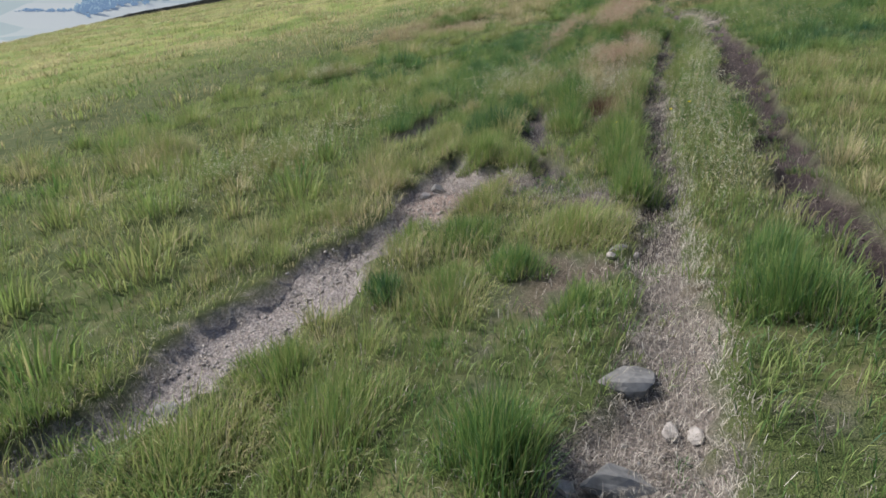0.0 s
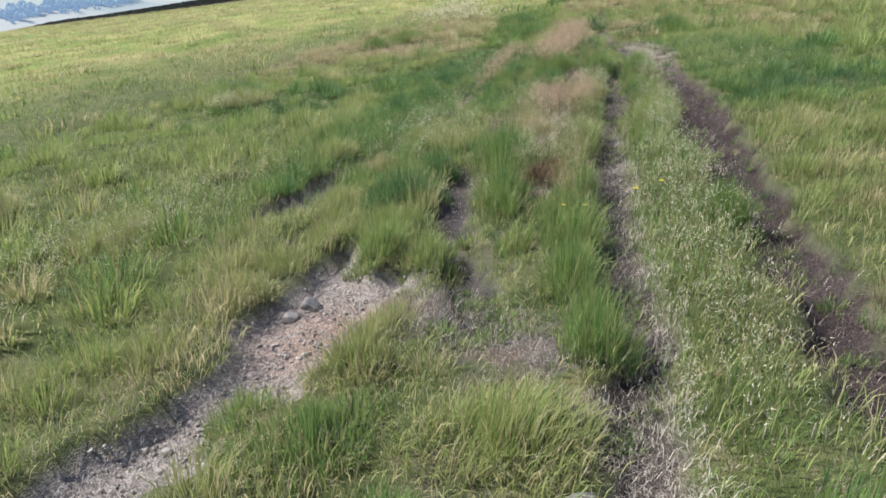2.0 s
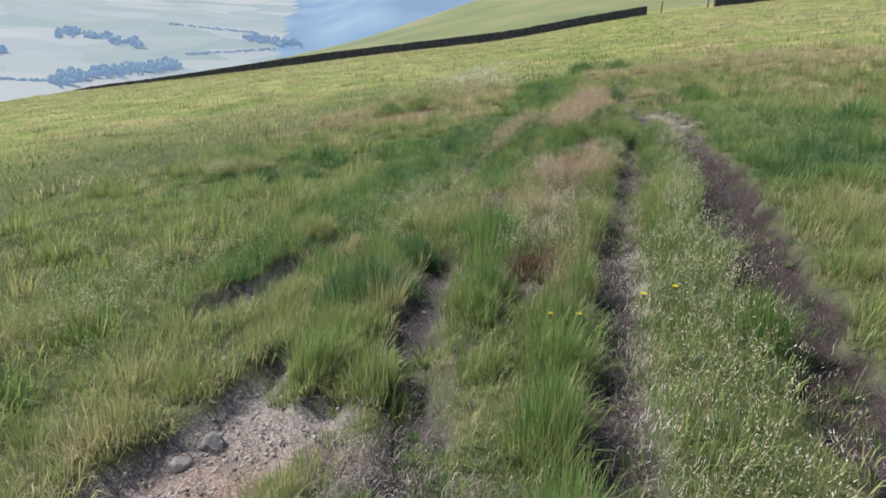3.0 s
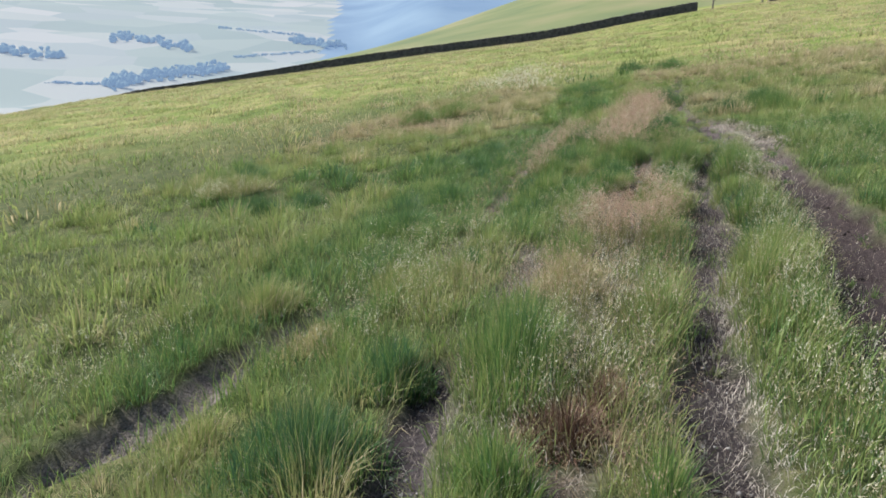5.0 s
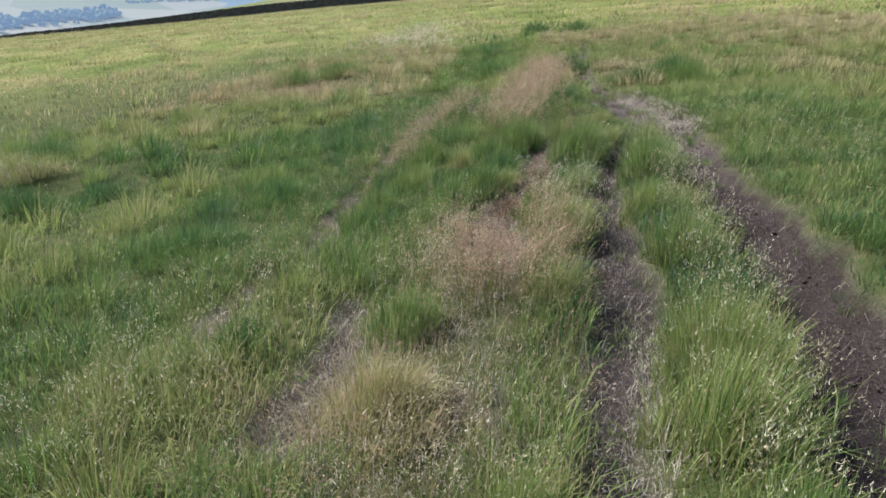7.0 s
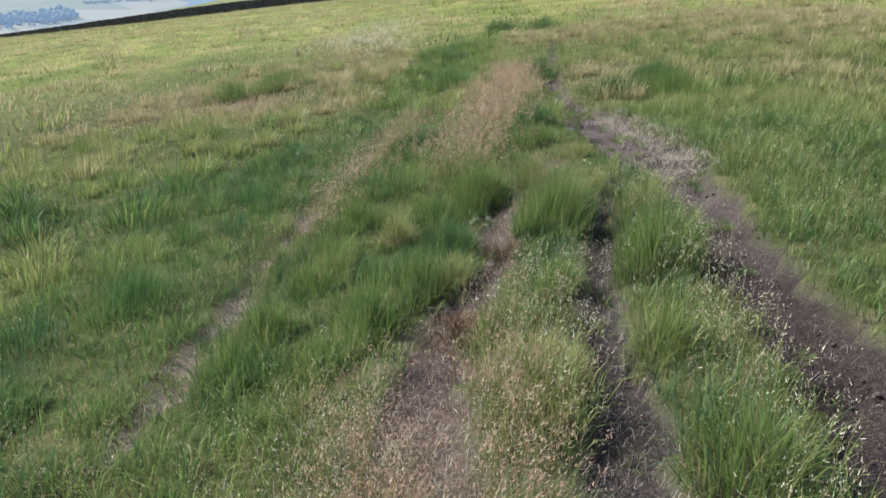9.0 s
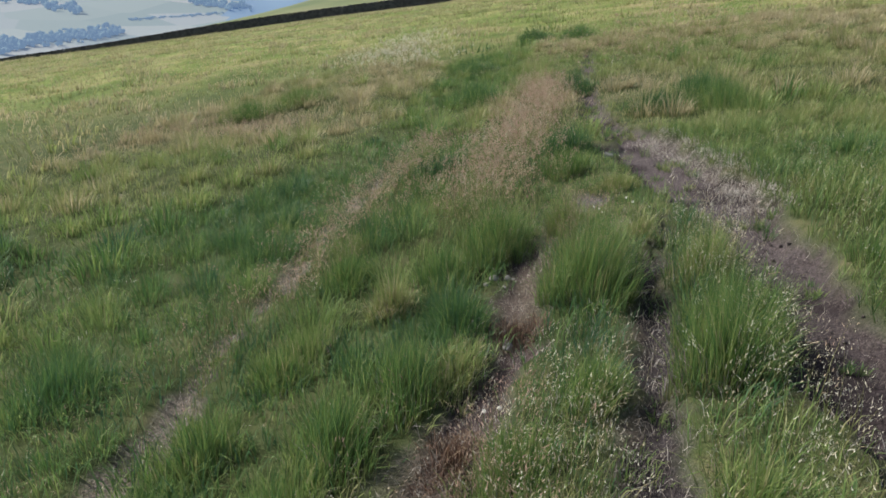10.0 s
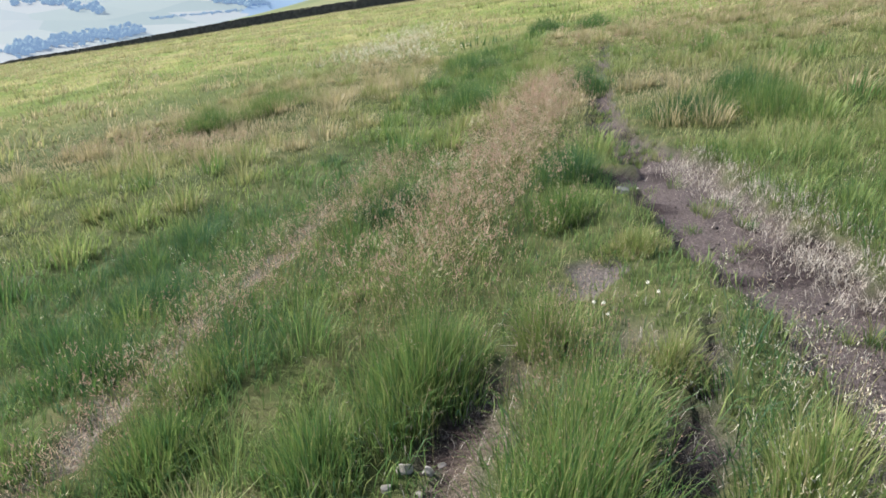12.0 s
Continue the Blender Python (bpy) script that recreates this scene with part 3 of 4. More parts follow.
def seed_stalks(name, x, y, long, tones, label, heads=9, mat=None, size=0.009, spread=0.055):
    """Thin bent stems, each with a loose head of small spikelets."""
    soil, depth, each = tracks(x, y)
    m = soil < 0.6
    x, y, depth = x[m], y[m], depth[m]
    n = len(x)
    z = height(x, y, depth)
    ang, length, lean = rng.uniform(0, 6.283, n), long * rng.uniform(0.6, 1.2, n), rng.uniform(0.05, 0.55, n)
    tone = np.clip(rng.normal(tones[0], tones[1], n), 0.13, 1)
    v, f, val = blades(x, y, z, ang, length, lean, np.full(n, 0.0024), np.full(n, 0.03))
    tip = v.reshape(n, 5, 3)[:, 4]
    mid = v.reshape(n, 5, 3)[:, 2]
    i = np.repeat(np.arange(n), heads)
    k = rng.random(len(i))[:, None]
    at = tip[i] * (1 - 0.55 * k) + mid[i] * 0.55 * k + rng.normal(0, 1, (len(i), 3)) * (spread * 0.4 * (0.35 + k))
    way = (tip - mid)[i]
    way = way / np.linalg.norm(way, axis=1)[:, None] + rng.normal(0, 0.35, at.shape)
    across = rng.normal(0, 1, at.shape)
    across = across / np.linalg.norm(across, axis=1)[:, None] * size * 0.55
    q = np.stack([at - across, at + across, at + way * size * rng.uniform(2.2, 4.5, (len(i), 1))], 1)
    v2, f2 = q.reshape(-1, 3), np.arange(len(i) * 3).reshape(-1, 3) + len(v)
    tone2 = np.repeat(np.clip(tone[i] + rng.normal(0.05, 0.12, len(i)), 0.13, 1), 3)
    me = array_mesh(name, np.concatenate([v, v2]), np.concatenate([f, f2]), mat or SEED, {"tone": np.concatenate([val["tone"], tone2]), "rise": np.concatenate([val["rise"], np.full(len(v2), 0.6)])})
    return tagged(new(name, me), label, "grass", kind="stuff")


def along(points, n, spread):
    """Places strewn round a line."""
    p = np.array(points, float)
    seg = np.hypot(*np.diff(p, axis=0).T)
    k = rng.random(n) * seg.sum()
    c = np.concatenate([[0], np.cumsum(seg)])
    x, y = np.interp(k, c, p[:, 0]), np.interp(k, c, p[:, 1])
    return x + rng.normal(0, spread, n), y + rng.normal(0, spread, n)


PINK, PALE, FAINT = (0.36, 0.2), (0.84, 0.14), (0.3, 0.2)
for line, n, wide, tall, tones, heads, size, label in (
        ([(2.25, 9.15), (2.42, 9.6), (2.58, 10.15)], 1150, 0.17, 0.34, PINK, 20, 0.0035, "dense patch of tall pinkish-tan seeding grass between the worn tracks"),
        ([(2.6, 10.3), (2.85, 10.9)], 220, 0.14, 0.32, PINK, 16, 0.0033, "thin pinkish seeding grass beside the worn track"),
        ([(3.15, 13.7), (3.6, 14.7), (4.2, 16.8), (4.75, 18.2), (5.5, 21)], 2100, 0.24, 0.34, PINK, 18, 0.0050, "band of tall pinkish seeding grass up the slope"),
        ([(1.95, 12.5), (2.3, 14.0), (2.6, 14.8), (2.95, 15.6), (3.2, 17.0)], 900, 0.14, 0.27, PINK, 14, 0.0042, "thin strip of pinkish seeding grass beside a faint track"),
        ([(1.6, 7.7), (2.0, 8.7)], 260, 0.2, 0.30, FAINT, 16, 0.0025, "brownish seeding grass over dry tussocks"),
        ([(1.4, 5.3), (1.6, 6.0), (1.9, 7.0), (2.3, 8.2), (2.7, 9.5)], 420, 0.08, 0.34, FAINT, 12, 0.0024, "brown-tipped stems rising from the grass strip beside the track"),
        ([(1.45, 7.5), (1.7, 8.1)], 110, 0.13, 0.38, FAINT, 16, 0.0027, "tall brown seeding stems behind a green tussock"),
        ([(3.55, 12.1), (3.85, 13.2)], 260, 0.12, 0.36, FAINT, 10, 0.0026, "brown-tipped stems over the green strip beside the track"),
        ([(3.3, 13.0), (3.1, 13.6)], 160, 0.14, 0.34, FAINT, 10, 0.0028, "brown-tipped stems over a bright green tussock"),
        ([(3.0, 28), (3.3, 33), (4.4, 38)], 900, 0.9, 0.5, PALE, 12, 0.012, "pale straw-coloured tall grass on the far slope"),
        ([(1.5, 3.4), (1.95, 5), (2.4, 6.2), (2.85, 7.6), (3.4, 9.2)], 1000, 0.17, 0.28, PALE, 14, 0.0032, "pale feathery seed heads on thin stems between the ruts"),
        ([(1.5, 6.55), (1.7, 7.2), (2.0, 8.2)], 300, 0.17, 0.30, PALE, 15, 0.0032, "pale feathery seed heads over dry grass and a dead clump"),
        ([(2.6, 9.6), (3.0, 10.4), (3.3, 11.2)], 220, 0.16, 0.30, PALE, 13, 0.0032, "pale feathery seed heads along the track's edge"),
        ([(2.05, 9.4), (2.35, 10.2)], 170, 0.2, 0.30, PALE, 14, 0.0032, "pale feathery seed heads round a pinkish patch"),
        ([(3.4, 9.2), (3.75, 10.4), (4.1, 11.6), (4.6, 13.0)], 380, 0.13, 0.29, PALE, 14, 0.0032, "pale feathery seed heads beside the bare rut"),
        ([(-2.2, 5.0), (-1.4, 6.4), (-0.8, 7.8)], 620, 0.4, 0.30, PALE, 14, 0.0034, "pale seed heads in the pasture grass"),
        ([(0.6, 7.6), (0.9, 8.8), (1.1, 9.8)], 420, 0.26, 0.28, PALE, 13, 0.0033, "pale seed heads between the faint track and the strip"),
        ([(-2.6, 14.0), (-2.1, 14.15)], 170, 0.18, 0.24, (0.95, 0.05), 18, 0.0042, "silvery pale seeding tussock on the slope"),
        ([(-1.5, 9), (0.5, 14), (2.2, 22)], 420, 1.2, 0.3, PALE, 10, 0.0034, "pale seed heads in the pasture grass further up"),
        ([(4.9, 9.5), (5.2, 11), (6.2, 14)], 520, 0.45, 0.26, PALE, 10, 0.003, "pale seed heads in the greyish grass beside the rut"),
        ([(8.0, 23), (10.5, 29), (15, 38)], 1300, 1.5, 0.32, PINK, 12, 0.008, "brownish-pink haze of seeding grass on the upper slope"),
        ([(-2.2, 21.5), (-0.6, 21.7), (1.3, 19.2)], 420, 0.4, 0.3, FAINT, 12, 0.006, "thin brownish seeding grass in the pasture"),
        ([(1.0, 9.4), (1.4, 10.7), (1.75, 12.4)], 300, 0.1, 0.24, PINK, 12, 0.003, "thin strip of pinkish seeding grass along a faint track")):
    name = "pink_seed_grass" if tones is PINK else "brown_seed_grass" if tones is FAINT else "pale_seed_grass"
    seed_stalks(name, *along(line, n, wide), tall, tones, label, heads, size=size)


def creeping_tufts(name, line, n, spread, count, long, label):
    """Small separate tufts that have taken root again on bare soil."""
    x, y = along(line, n, spread)
    soil, depth, each = tracks(x, y)
    m = (soil > 0.2) & (fnoise(x, y, 0.3, 91) > 0.5)
    x, y, depth = x[m], y[m], depth[m]
    i = np.repeat(np.arange(len(x)), count)
    k = len(i)
    radius = rng.uniform(0.02, 0.07, len(x))[i]
    ang, rad = rng.uniform(0, 6.283, k), np.sqrt(rng.random(k))
    z = height(x, y, depth)[i] - 0.006
    size = long * rng.uniform(0.5, 1.3, len(x))[i] * rng.uniform(0.5, 1.2, k)
    tone = np.clip(rng.normal(0.42, 0.14, len(x))[i] + rng.normal(0, 0.1, k), 0.02, 1)
    v, f, val = blades(x[i] + np.cos(ang) * rad * radius, y[i] + np.sin(ang) * rad * radius, z, ang + rng.normal(0, 0.6, k), size, np.clip((0.2 + 0.8 * rad) * rng.uniform(0.4, 1.3, k), 0, 1.3), 0.0036 * rng.uniform(0.6, 1.3, k), tone)
    return tagged(new(name, array_mesh(name, v, f, GRASS, val)), label, "grass", kind="stuff")


creeping_tufts("rut_grass", [(p[0], p[1]) for p in RUT_RIGHT if p[1] > 10.5], 420, 0.16, 34, 0.10, "small separate grass tufts rooted in the bare rut")
creeping_tufts("rut_grass", [(p[0], p[1]) for p in RUT_RIGHT if p[1] < 11], 260, 0.17, 30, 0.08, "small separate grass tufts along the edges of the dark rut")
creeping_tufts("rut_grass", [(p[0], p[1]) for p in LEFT_LINE], 420, 0.07, 30, 0.09, "small separate grass tufts across the faint track")
creeping_tufts("rut_grass", [(p[0], p[1]) for p in GRAVEL_PATCH[:3]] + [(0.8, 4.9), (0.8, 5.6)], 520, 0.2, 26, 0.07, "small creeping tufts scattered over the gravelly patch")
creeping_tufts("rut_grass", [(p[0], p[1]) for p in RUT_MIDDLE], 260, 0.13, 26, 0.08, "small separate grass tufts along the worn track")


# ---- the dry-stone wall across the slope ----
def wall_line(k):
    az = radians(-27 + 45 * k)
    y = 112 - 6 * k
    return 1.5 + math.tan(az) * (y - 5), y


def stone_wall(name, k0, k1, high, label):
    root = tagged(new(name), label, "stone wall", kind="structure")
    bm = bmesh.new()
    n = 150
    ring = []
    for i in range(n + 1):
        x, y = wall_line(k0 + (k1 - k0) * i / n)
        z = float(base_height(np.array([x]), np.array([y]))[0])
        h = high + random.uniform(-0.05, 0.05)
        ring.append([bm.verts.new((x, y + o + random.uniform(-0.03, 0.03), z + u)) for o, u in ((-0.33, -0.6), (-0.31, 0.5), (-0.22, h), (0.22, h), (0.33, -0.6))])
    for a, b in zip(ring, ring[1:]):
        for j in range(4):
            bm.faces.new((a[j], b[j], b[j + 1], a[j + 1]))
    bm.faces.new(ring[0])
    bm.faces.new(ring[-1][::-1])
    bmesh.ops.recalc_face_normals(bm, faces=bm.faces)
    part("courses", bm, WALL_STONE, root)
    bm = bmesh.new()
    for i in range(260):
        k = k0 + (k1 - k0) * (i + 0.5) / 260
        x, y = wall_line(k)
        z = float(base_height(np.array([x]), np.array([y]))[0]) + high + 0.07
        m = Matrix.Translation((x, y, z)) @ Euler((random.uniform(-.2, .2), random.uniform(-.25, .25), random.uniform(-.2, .2))).to_matrix().to_4x4() @ Matrix.Diagonal((random.uniform(.22, .4), 0.44, random.uniform(.16, .28), 1))
        bmesh.ops.create_cube(bm, size=1, matrix=m)
    part("coping_stones", bm, WALL_STONE, root)
    return root


stone_wall("dry_stone_wall", -0.1, 1.0, 1.0, "long dark dry-stone wall across the hillside")
# ---- gate posts and the wall past the gateway ----
def gate_post(x, y, high):
    root = tagged(new("gate_post"), "weathered square timber gate post at the wall end", "gate post", "gate posts")
    z = float(base_height(np.array([x]), np.array([y]))[0])
    root.location = (x, y, z)
    bm = bmesh.new()
    bmesh.ops.create_cube(bm, size=1, matrix=Matrix.Translation((0, 0, high / 2 - 0.3)) @ Matrix.Diagonal((0.2, 0.2, high + 0.6, 1)))
    bmesh.ops.bevel(bm, geom=[e for e in bm.edges], offset=0.02, segments=1, affect="EDGES")
    part("shaft", bm, TIMBER, root)
    bm = bmesh.new()
    bmesh.ops.create_cone(bm, cap_ends=True, segments=4, radius1=0.15, radius2=0.02, depth=0.1, matrix=Matrix.Translation((0, 0, high + 0.05)) @ Matrix.Rotation(radians(45), 4, "Z"))
    part("cap", bm, TIMBER, root)
    return root


for k in (1.025, 1.10):
    gate_post(*wall_line(k), 1.5)
stone_wall("dry_stone_wall", 1.11, 1.5, 1.1, "low dark dry-stone wall beyond the gateway")


# ---- tussocks that stand out ----
TONES = {"bright": (0.35, 0.11), "olive": (0.5, 0.12), "pale": (0.66, 0.11), "deep": (0.17, 0.09), "dead": (0.4, 0.25), "straw": (0.84, 0.10)}
LABELS = {"bright": "fresh green upright grass tussock beside the worn track", "olive": "olive-green grass tussock with browning tips",
          "pale": "pale yellow-green spreading grass tussock", "deep": "dense dark green soft grass tussock",
          "dead": "collapsed red-brown dead grass clump", "straw": "domed straw-coloured dry grass tussock"}
NEAR_TUSSOCKS = {
    "bright": [(0.17, 1.71, 0.18, 0.27), (1.40, 2.41, 0.20, 0.22), (0.38, 3.22, 0.14, 0.15), (1.53, 2.85, 0.17, 0.18), (0.59, 2.66, 0.12, 0.14), (0.11, 3.75, 0.20, 0.14), (1.23, 4.13, 0.13, 0.27), (1.28, 4.72, 0.14, 0.26),
               (1.22, 6.28, 0.12, 0.25), (2.35, 5.34, 0.11, 0.25), (1.14, 6.0, 0.10, 0.19), (1.73, 6.15, 0.07, 0.25), (1.36, 7.2, 0.25, 0.34), (2.75, 7.42, 0.18, 0.19), (3.11, 8.67, 0.16, 0.20), (1.90, 9.0, 0.14, 0.23), (3.23, 12.99, 0.19, 0.25)],
    "olive": [(-1.75, 2.35, 0.16, 0.13), (-0.42, 2.01, 0.25, 0.19), (-0.70, 2.48, 0.20, 0.14), (-0.23, 4.05, 0.14, 0.13), (0.01, 3.06, 0.17, 0.15), (0.33, 5.53, 0.16, 0.21), (0.62, 5.32, 0.14, 0.18), (1.12, 5.41, 0.12, 0.15), (1.43, 5.28, 0.13, 0.26),
              (1.49, 5.79, 0.15, 0.20), (0.40, 5.96, 0.22, 0.16), (2.80, 7.95, 0.17, 0.30), (2.11, 7.66, 0.11, 0.24), (3.04, 8.36, 0.24, 0.28), (2.61, 9.21, 0.12, 0.22), (3.39, 9.54, 0.13, 0.28)],
}
FAR_TUSSOCKS = {
    "bright": [(3.26, 13.02, 0.19, 0.30), (3.59, 12.14, 0.19, 0.36), (2.59, 11.41, 0.14, 0.25), (2.32, 11.09, 0.15, 0.22), (1.81, 11.21, 0.17, 0.18), (2.32, 12.88, 0.17, 0.19), (2.92, 10.75, 0.18, 0.17), (3.82, 11.15, 0.15, 0.33),
               (3.29, 11.13, 0.11, 0.21), (1.70, 10.81, 0.13, 0.17), (2.12, 10.73, 0.14, 0.16), (4.01, 11.47, 0.19, 0.29), (2.04, 11.73, 0.15, 0.15), (3.72, 12.39, 0.17, 0.32), (4.24, 14.87, 0.18, 0.20), (3.0, 15.83, 0.20, 0.24), (2.88, 12.62, 0.16, 0.20)],
    "olive": [(2.15, 11.9, 0.14, 0.16), (3.53, 10.38, 0.13, 0.21), (3.75, 13.2, 0.11, 0.26), (2.35, 13.31, 0.14, 0.15), (4.2, 12.1, 0.14, 0.27)],
}
OTHER_TUSSOCKS = {
    "pale": [(-0.27, 5.55, 0.15, 0.14), (-0.42, 5.2, 0.16, 0.13), (-0.75, 4.65, 0.18, 0.14), (-0.05, 6.05, 0.15, 0.15), (-0.95, 1.97, 0.27, 0.16), (0.74, 3.62, 0.28, 0.20), (0.36, 4.62, 0.14, 0.14), (0.25, 4.30, 0.18, 0.16), (0.01, 6.38, 0.22, 0.15), (-0.18, 8.55, 0.22, 0.22), (0.02, 6.85, 0.15, 0.14), (2.94, 10.24, 0.20, 0.18), (2.58, 12.34, 0.09, 0.26), (2.81, 11.49, 0.14, 0.15), (4.47, 14.19, 0.17, 0.13), (4.17, 12.92, 0.13, 0.14), (0.71, 8.77, 0.2, 0.16)],
    "deep": [(-0.31, 3.14, 0.10, 0.14), (0.50, 6.60, 0.26, 0.24), (0.80, 7.26, 0.16, 0.21), (1.18, 9.04, 0.16, 0.15), (2.88, 11.94, 0.17, 0.20), (4.52, 15.88, 0.25, 0.27), (1.73, 14.48, 0.28, 0.18), (1.71, 13.67, 0.22, 0.18), (1.0, 11.9, 0.25, 0.2), (0.6, 10.6, 0.25, 0.2)],
    "dead": [(1.5, 6.6, 0.16, 0.17), (1.68, 6.85, 0.11, 0.15), (3.16, 11.87, 0.13, 0.12), (2.75, 10.95, 0.12, 0.11)],
    "straw": [(0.33, 7.84, 0.16, 0.15), (1.76, 8.33, 0.20, 0.24)],
}


def tussock(x, y, radius, high, kind):
    root = tagged(new("grass_tussock"), LABELS[kind], "grass tussock", kind + " tussocks")
    z = float(height(np.array([x]), np.array([y]))[0])
    root.location = (x, y, z)
    high = high * 1.1
    flop = {"straw": 1.0, "pale": 0.95, "dead": 1.2, "deep": 0.75, "olive": 0.7}.get(kind, 0.5)
    stretch, comb, own = rng.uniform(1.0, 1.6), rng.uniform(0, 6.283), rng.uniform(-0.05, 0.05)
    lobes = rng.uniform(0, 6.283, 3)
    for name, n, mat, tone, scale in (("foliage", int(min(2200, 380 + 32000 * radius ** 2)), DEAD if kind == "dead" else GRASS, TONES[kind], 1.0), ("dry_thatch", int((420 if kind == "olive" else 220) * (0.4 + radius * 3)), DEAD if kind == "dead" else STRAW, (0.5, 0.28), 0.6)):
        turn, rad = rng.uniform(0, 6.283, n), rng.random(n) ** 0.62
        rag = 1 + 0.22 * np.sin(2 * turn + lobes[0]) + 0.16 * np.sin(3 * turn + lobes[1]) + 0.12 * np.sin(5 * turn + lobes[2])
        reach = rad * rag * radius * 1.08
        gu, gv = np.cos(turn) * reach * stretch, np.sin(turn) * reach
        px, py = gv * 0.96 + gu * 0.27, gu * 0.96 - gv * 0.27
        ang = np.arctan2(py, px)
        pz = base_height(px + x, py + y) - base_height(np.array([x]), np.array([y]))[0] - tracks(px + x, py + y)[1] + tracks(np.array([x]), np.array([y]))[1][0]
        length = high * scale * (1.12 - 0.5 * rad ** 2) * rng.uniform(0.35, 1.2, n)
        lean = np.clip((0.12 + flop * rad) * rng.uniform(0.2, 1.5, n) + (0.3 if name == "dry_thatch" else 0), 0, 1.25)
        t = np.clip(rng.normal(tone[0], tone[1] * 1.05, n) + 0.32 * (rng.random(n) < 0.12) + own + 0.12 * (rad - 0.5), 0.01, 1)
        way = np.where(rng.random(n) < 0.4, comb + rng.normal(0, 0.7, n), ang + rng.normal(0, 0.9, n))
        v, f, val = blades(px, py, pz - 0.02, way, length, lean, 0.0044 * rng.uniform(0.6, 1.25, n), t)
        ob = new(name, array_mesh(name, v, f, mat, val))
        ob.parent = root
        tagged(ob, "bleached dry leaves at the tussock's foot" if name == "dry_thatch" else "", kind="stuff")
    return root


SLOPE_TUSSOCKS = {
    "pale": [(-2.2, 14.2, 0.42, 0.34), (-3.3, 7.9, 0.3, 0.3), (-1.6, 6.6, 0.28, 0.28)],
    "deep": [(-1.4, 12.6, 0.3, 0.28), (-1.0, 13.3, 0.22, 0.24), (-2.4, 15.3, 0.4, 0.36), (4.9, 25.7, 0.5, 0.36), (4.3, 20.7, 0.4, 0.34), (6.1, 20.9, 0.35, 0.3), (8.1, 33.0, 0.6, 0.4), (9.2, 31.6, 0.6, 0.4), (7.1, 18.3, 0.45, 0.34), (6.2, 17.6, 0.35, 0.3)],
    "bright": [(1.0, 23.4, 0.5, 0.42), (0.1, 22.4, 0.4, 0.36), (6.9, 17.3, 0.4, 0.34)],
}
for table in (NEAR_TUSSOCKS, FAR_TUSSOCKS, OTHER_TUSSOCKS, SLOPE_TUSSOCKS):
    for kind, places in table.items():
        for x, y, radius, high in places:
            tussock(x, y, radius, high, kind)


# ---- stones lying on the tracks: x, y, half width ----
BIG_STONES = [(0.69, 2.11, 0.117), (0.55, 1.66, 0.112), (0.93, 3.28, 0.046)]
STONES = [(-1.16, 2.34, 0.056), (0.77, 1.86, 0.037), (0.84, 1.82, 0.034), (-0.68, 3.21, 0.031), (-0.05, 5.15, 0.057), (-0.14, 5.02, 0.044), (0.38, 1.67, 0.038), (-0.97, 2.65, 0.028), (-1.0, 2.48, 0.024), (-0.92, 2.93, 0.027), (1.02, 3.25, 0.019),
          (0.87, 3.18, 0.028), (-0.26, 3.71, 0.017), (-0.48, 3.88, 0.021), (3.18, 12.58, 0.024), (3.25, 12.55, 0.019), (3.12, 12.5, 0.02), (3.3, 12.62, 0.016), (3.22, 12.47, 0.014), (3.1, 11.76, 0.024), (2.37, 9.31, 0.034), (4.73, 15.2, 0.045), (-0.76, 3.17, 0.022), (-0.72, 3.64, 0.024), (-0.49, 4.0, 0.026)]


def stone(x, y, half, flat, mat, label, deep=0.75, turn=360):
    bm = bmesh.new()
    bmesh.ops.create_icosphere(bm, subdivisions=3, radius=1)
    seed = Vector((x * 7, y * 5, half * 90))
    cuts = [(Vector((random.gauss(0, 1), random.gauss(0, 1), random.gauss(0, 0.7))).normalized(), random.uniform(0.55, 0.8)) for _ in range(9)]
    for v in bm.verts:
        p = v.co.copy()
        for n, d in cuts:
            over = p.dot(n) - d
            if over > 0:
                p -= n * over * 0.92
        p *= 1 + 0.10 * noise.noise(p * 2.2 + seed) + 0.03 * noise.noise(p * 7 + seed)
        v.co = Vector((p.x, p.y * deep, p.z * flat)) * (half * 1.3)
    for f in bm.faces:
        f.smooth = False
    me = bpy.data.meshes.new("stone")
    bm.to_mesh(me)
    bm.free()
    me.materials.append(mat)
    ob = tagged(new("stone", me), label, "stone", "stones on the tracks")
    z = float(height(np.array([x]), np.array([y]))[0])
    ob.matrix_world = pose(x, y, z + half * flat * (0.55 if half > 0.1 else 0.35), random.uniform(-6, 6), random.uniform(-6, 6), random.uniform(-turn / 2, turn / 2))
    return ob


for x, y, half in BIG_STONES:
    stone(x, y, half, 0.34, STONE, "flat grey weathered stone half sunk in the path", 0.55, 30)
for x, y, half in STONES:
    stone(x, y, half, 0.65, PALE_STONE if half < 0.045 else STONE, "small pale angular stone lying on bare soil")


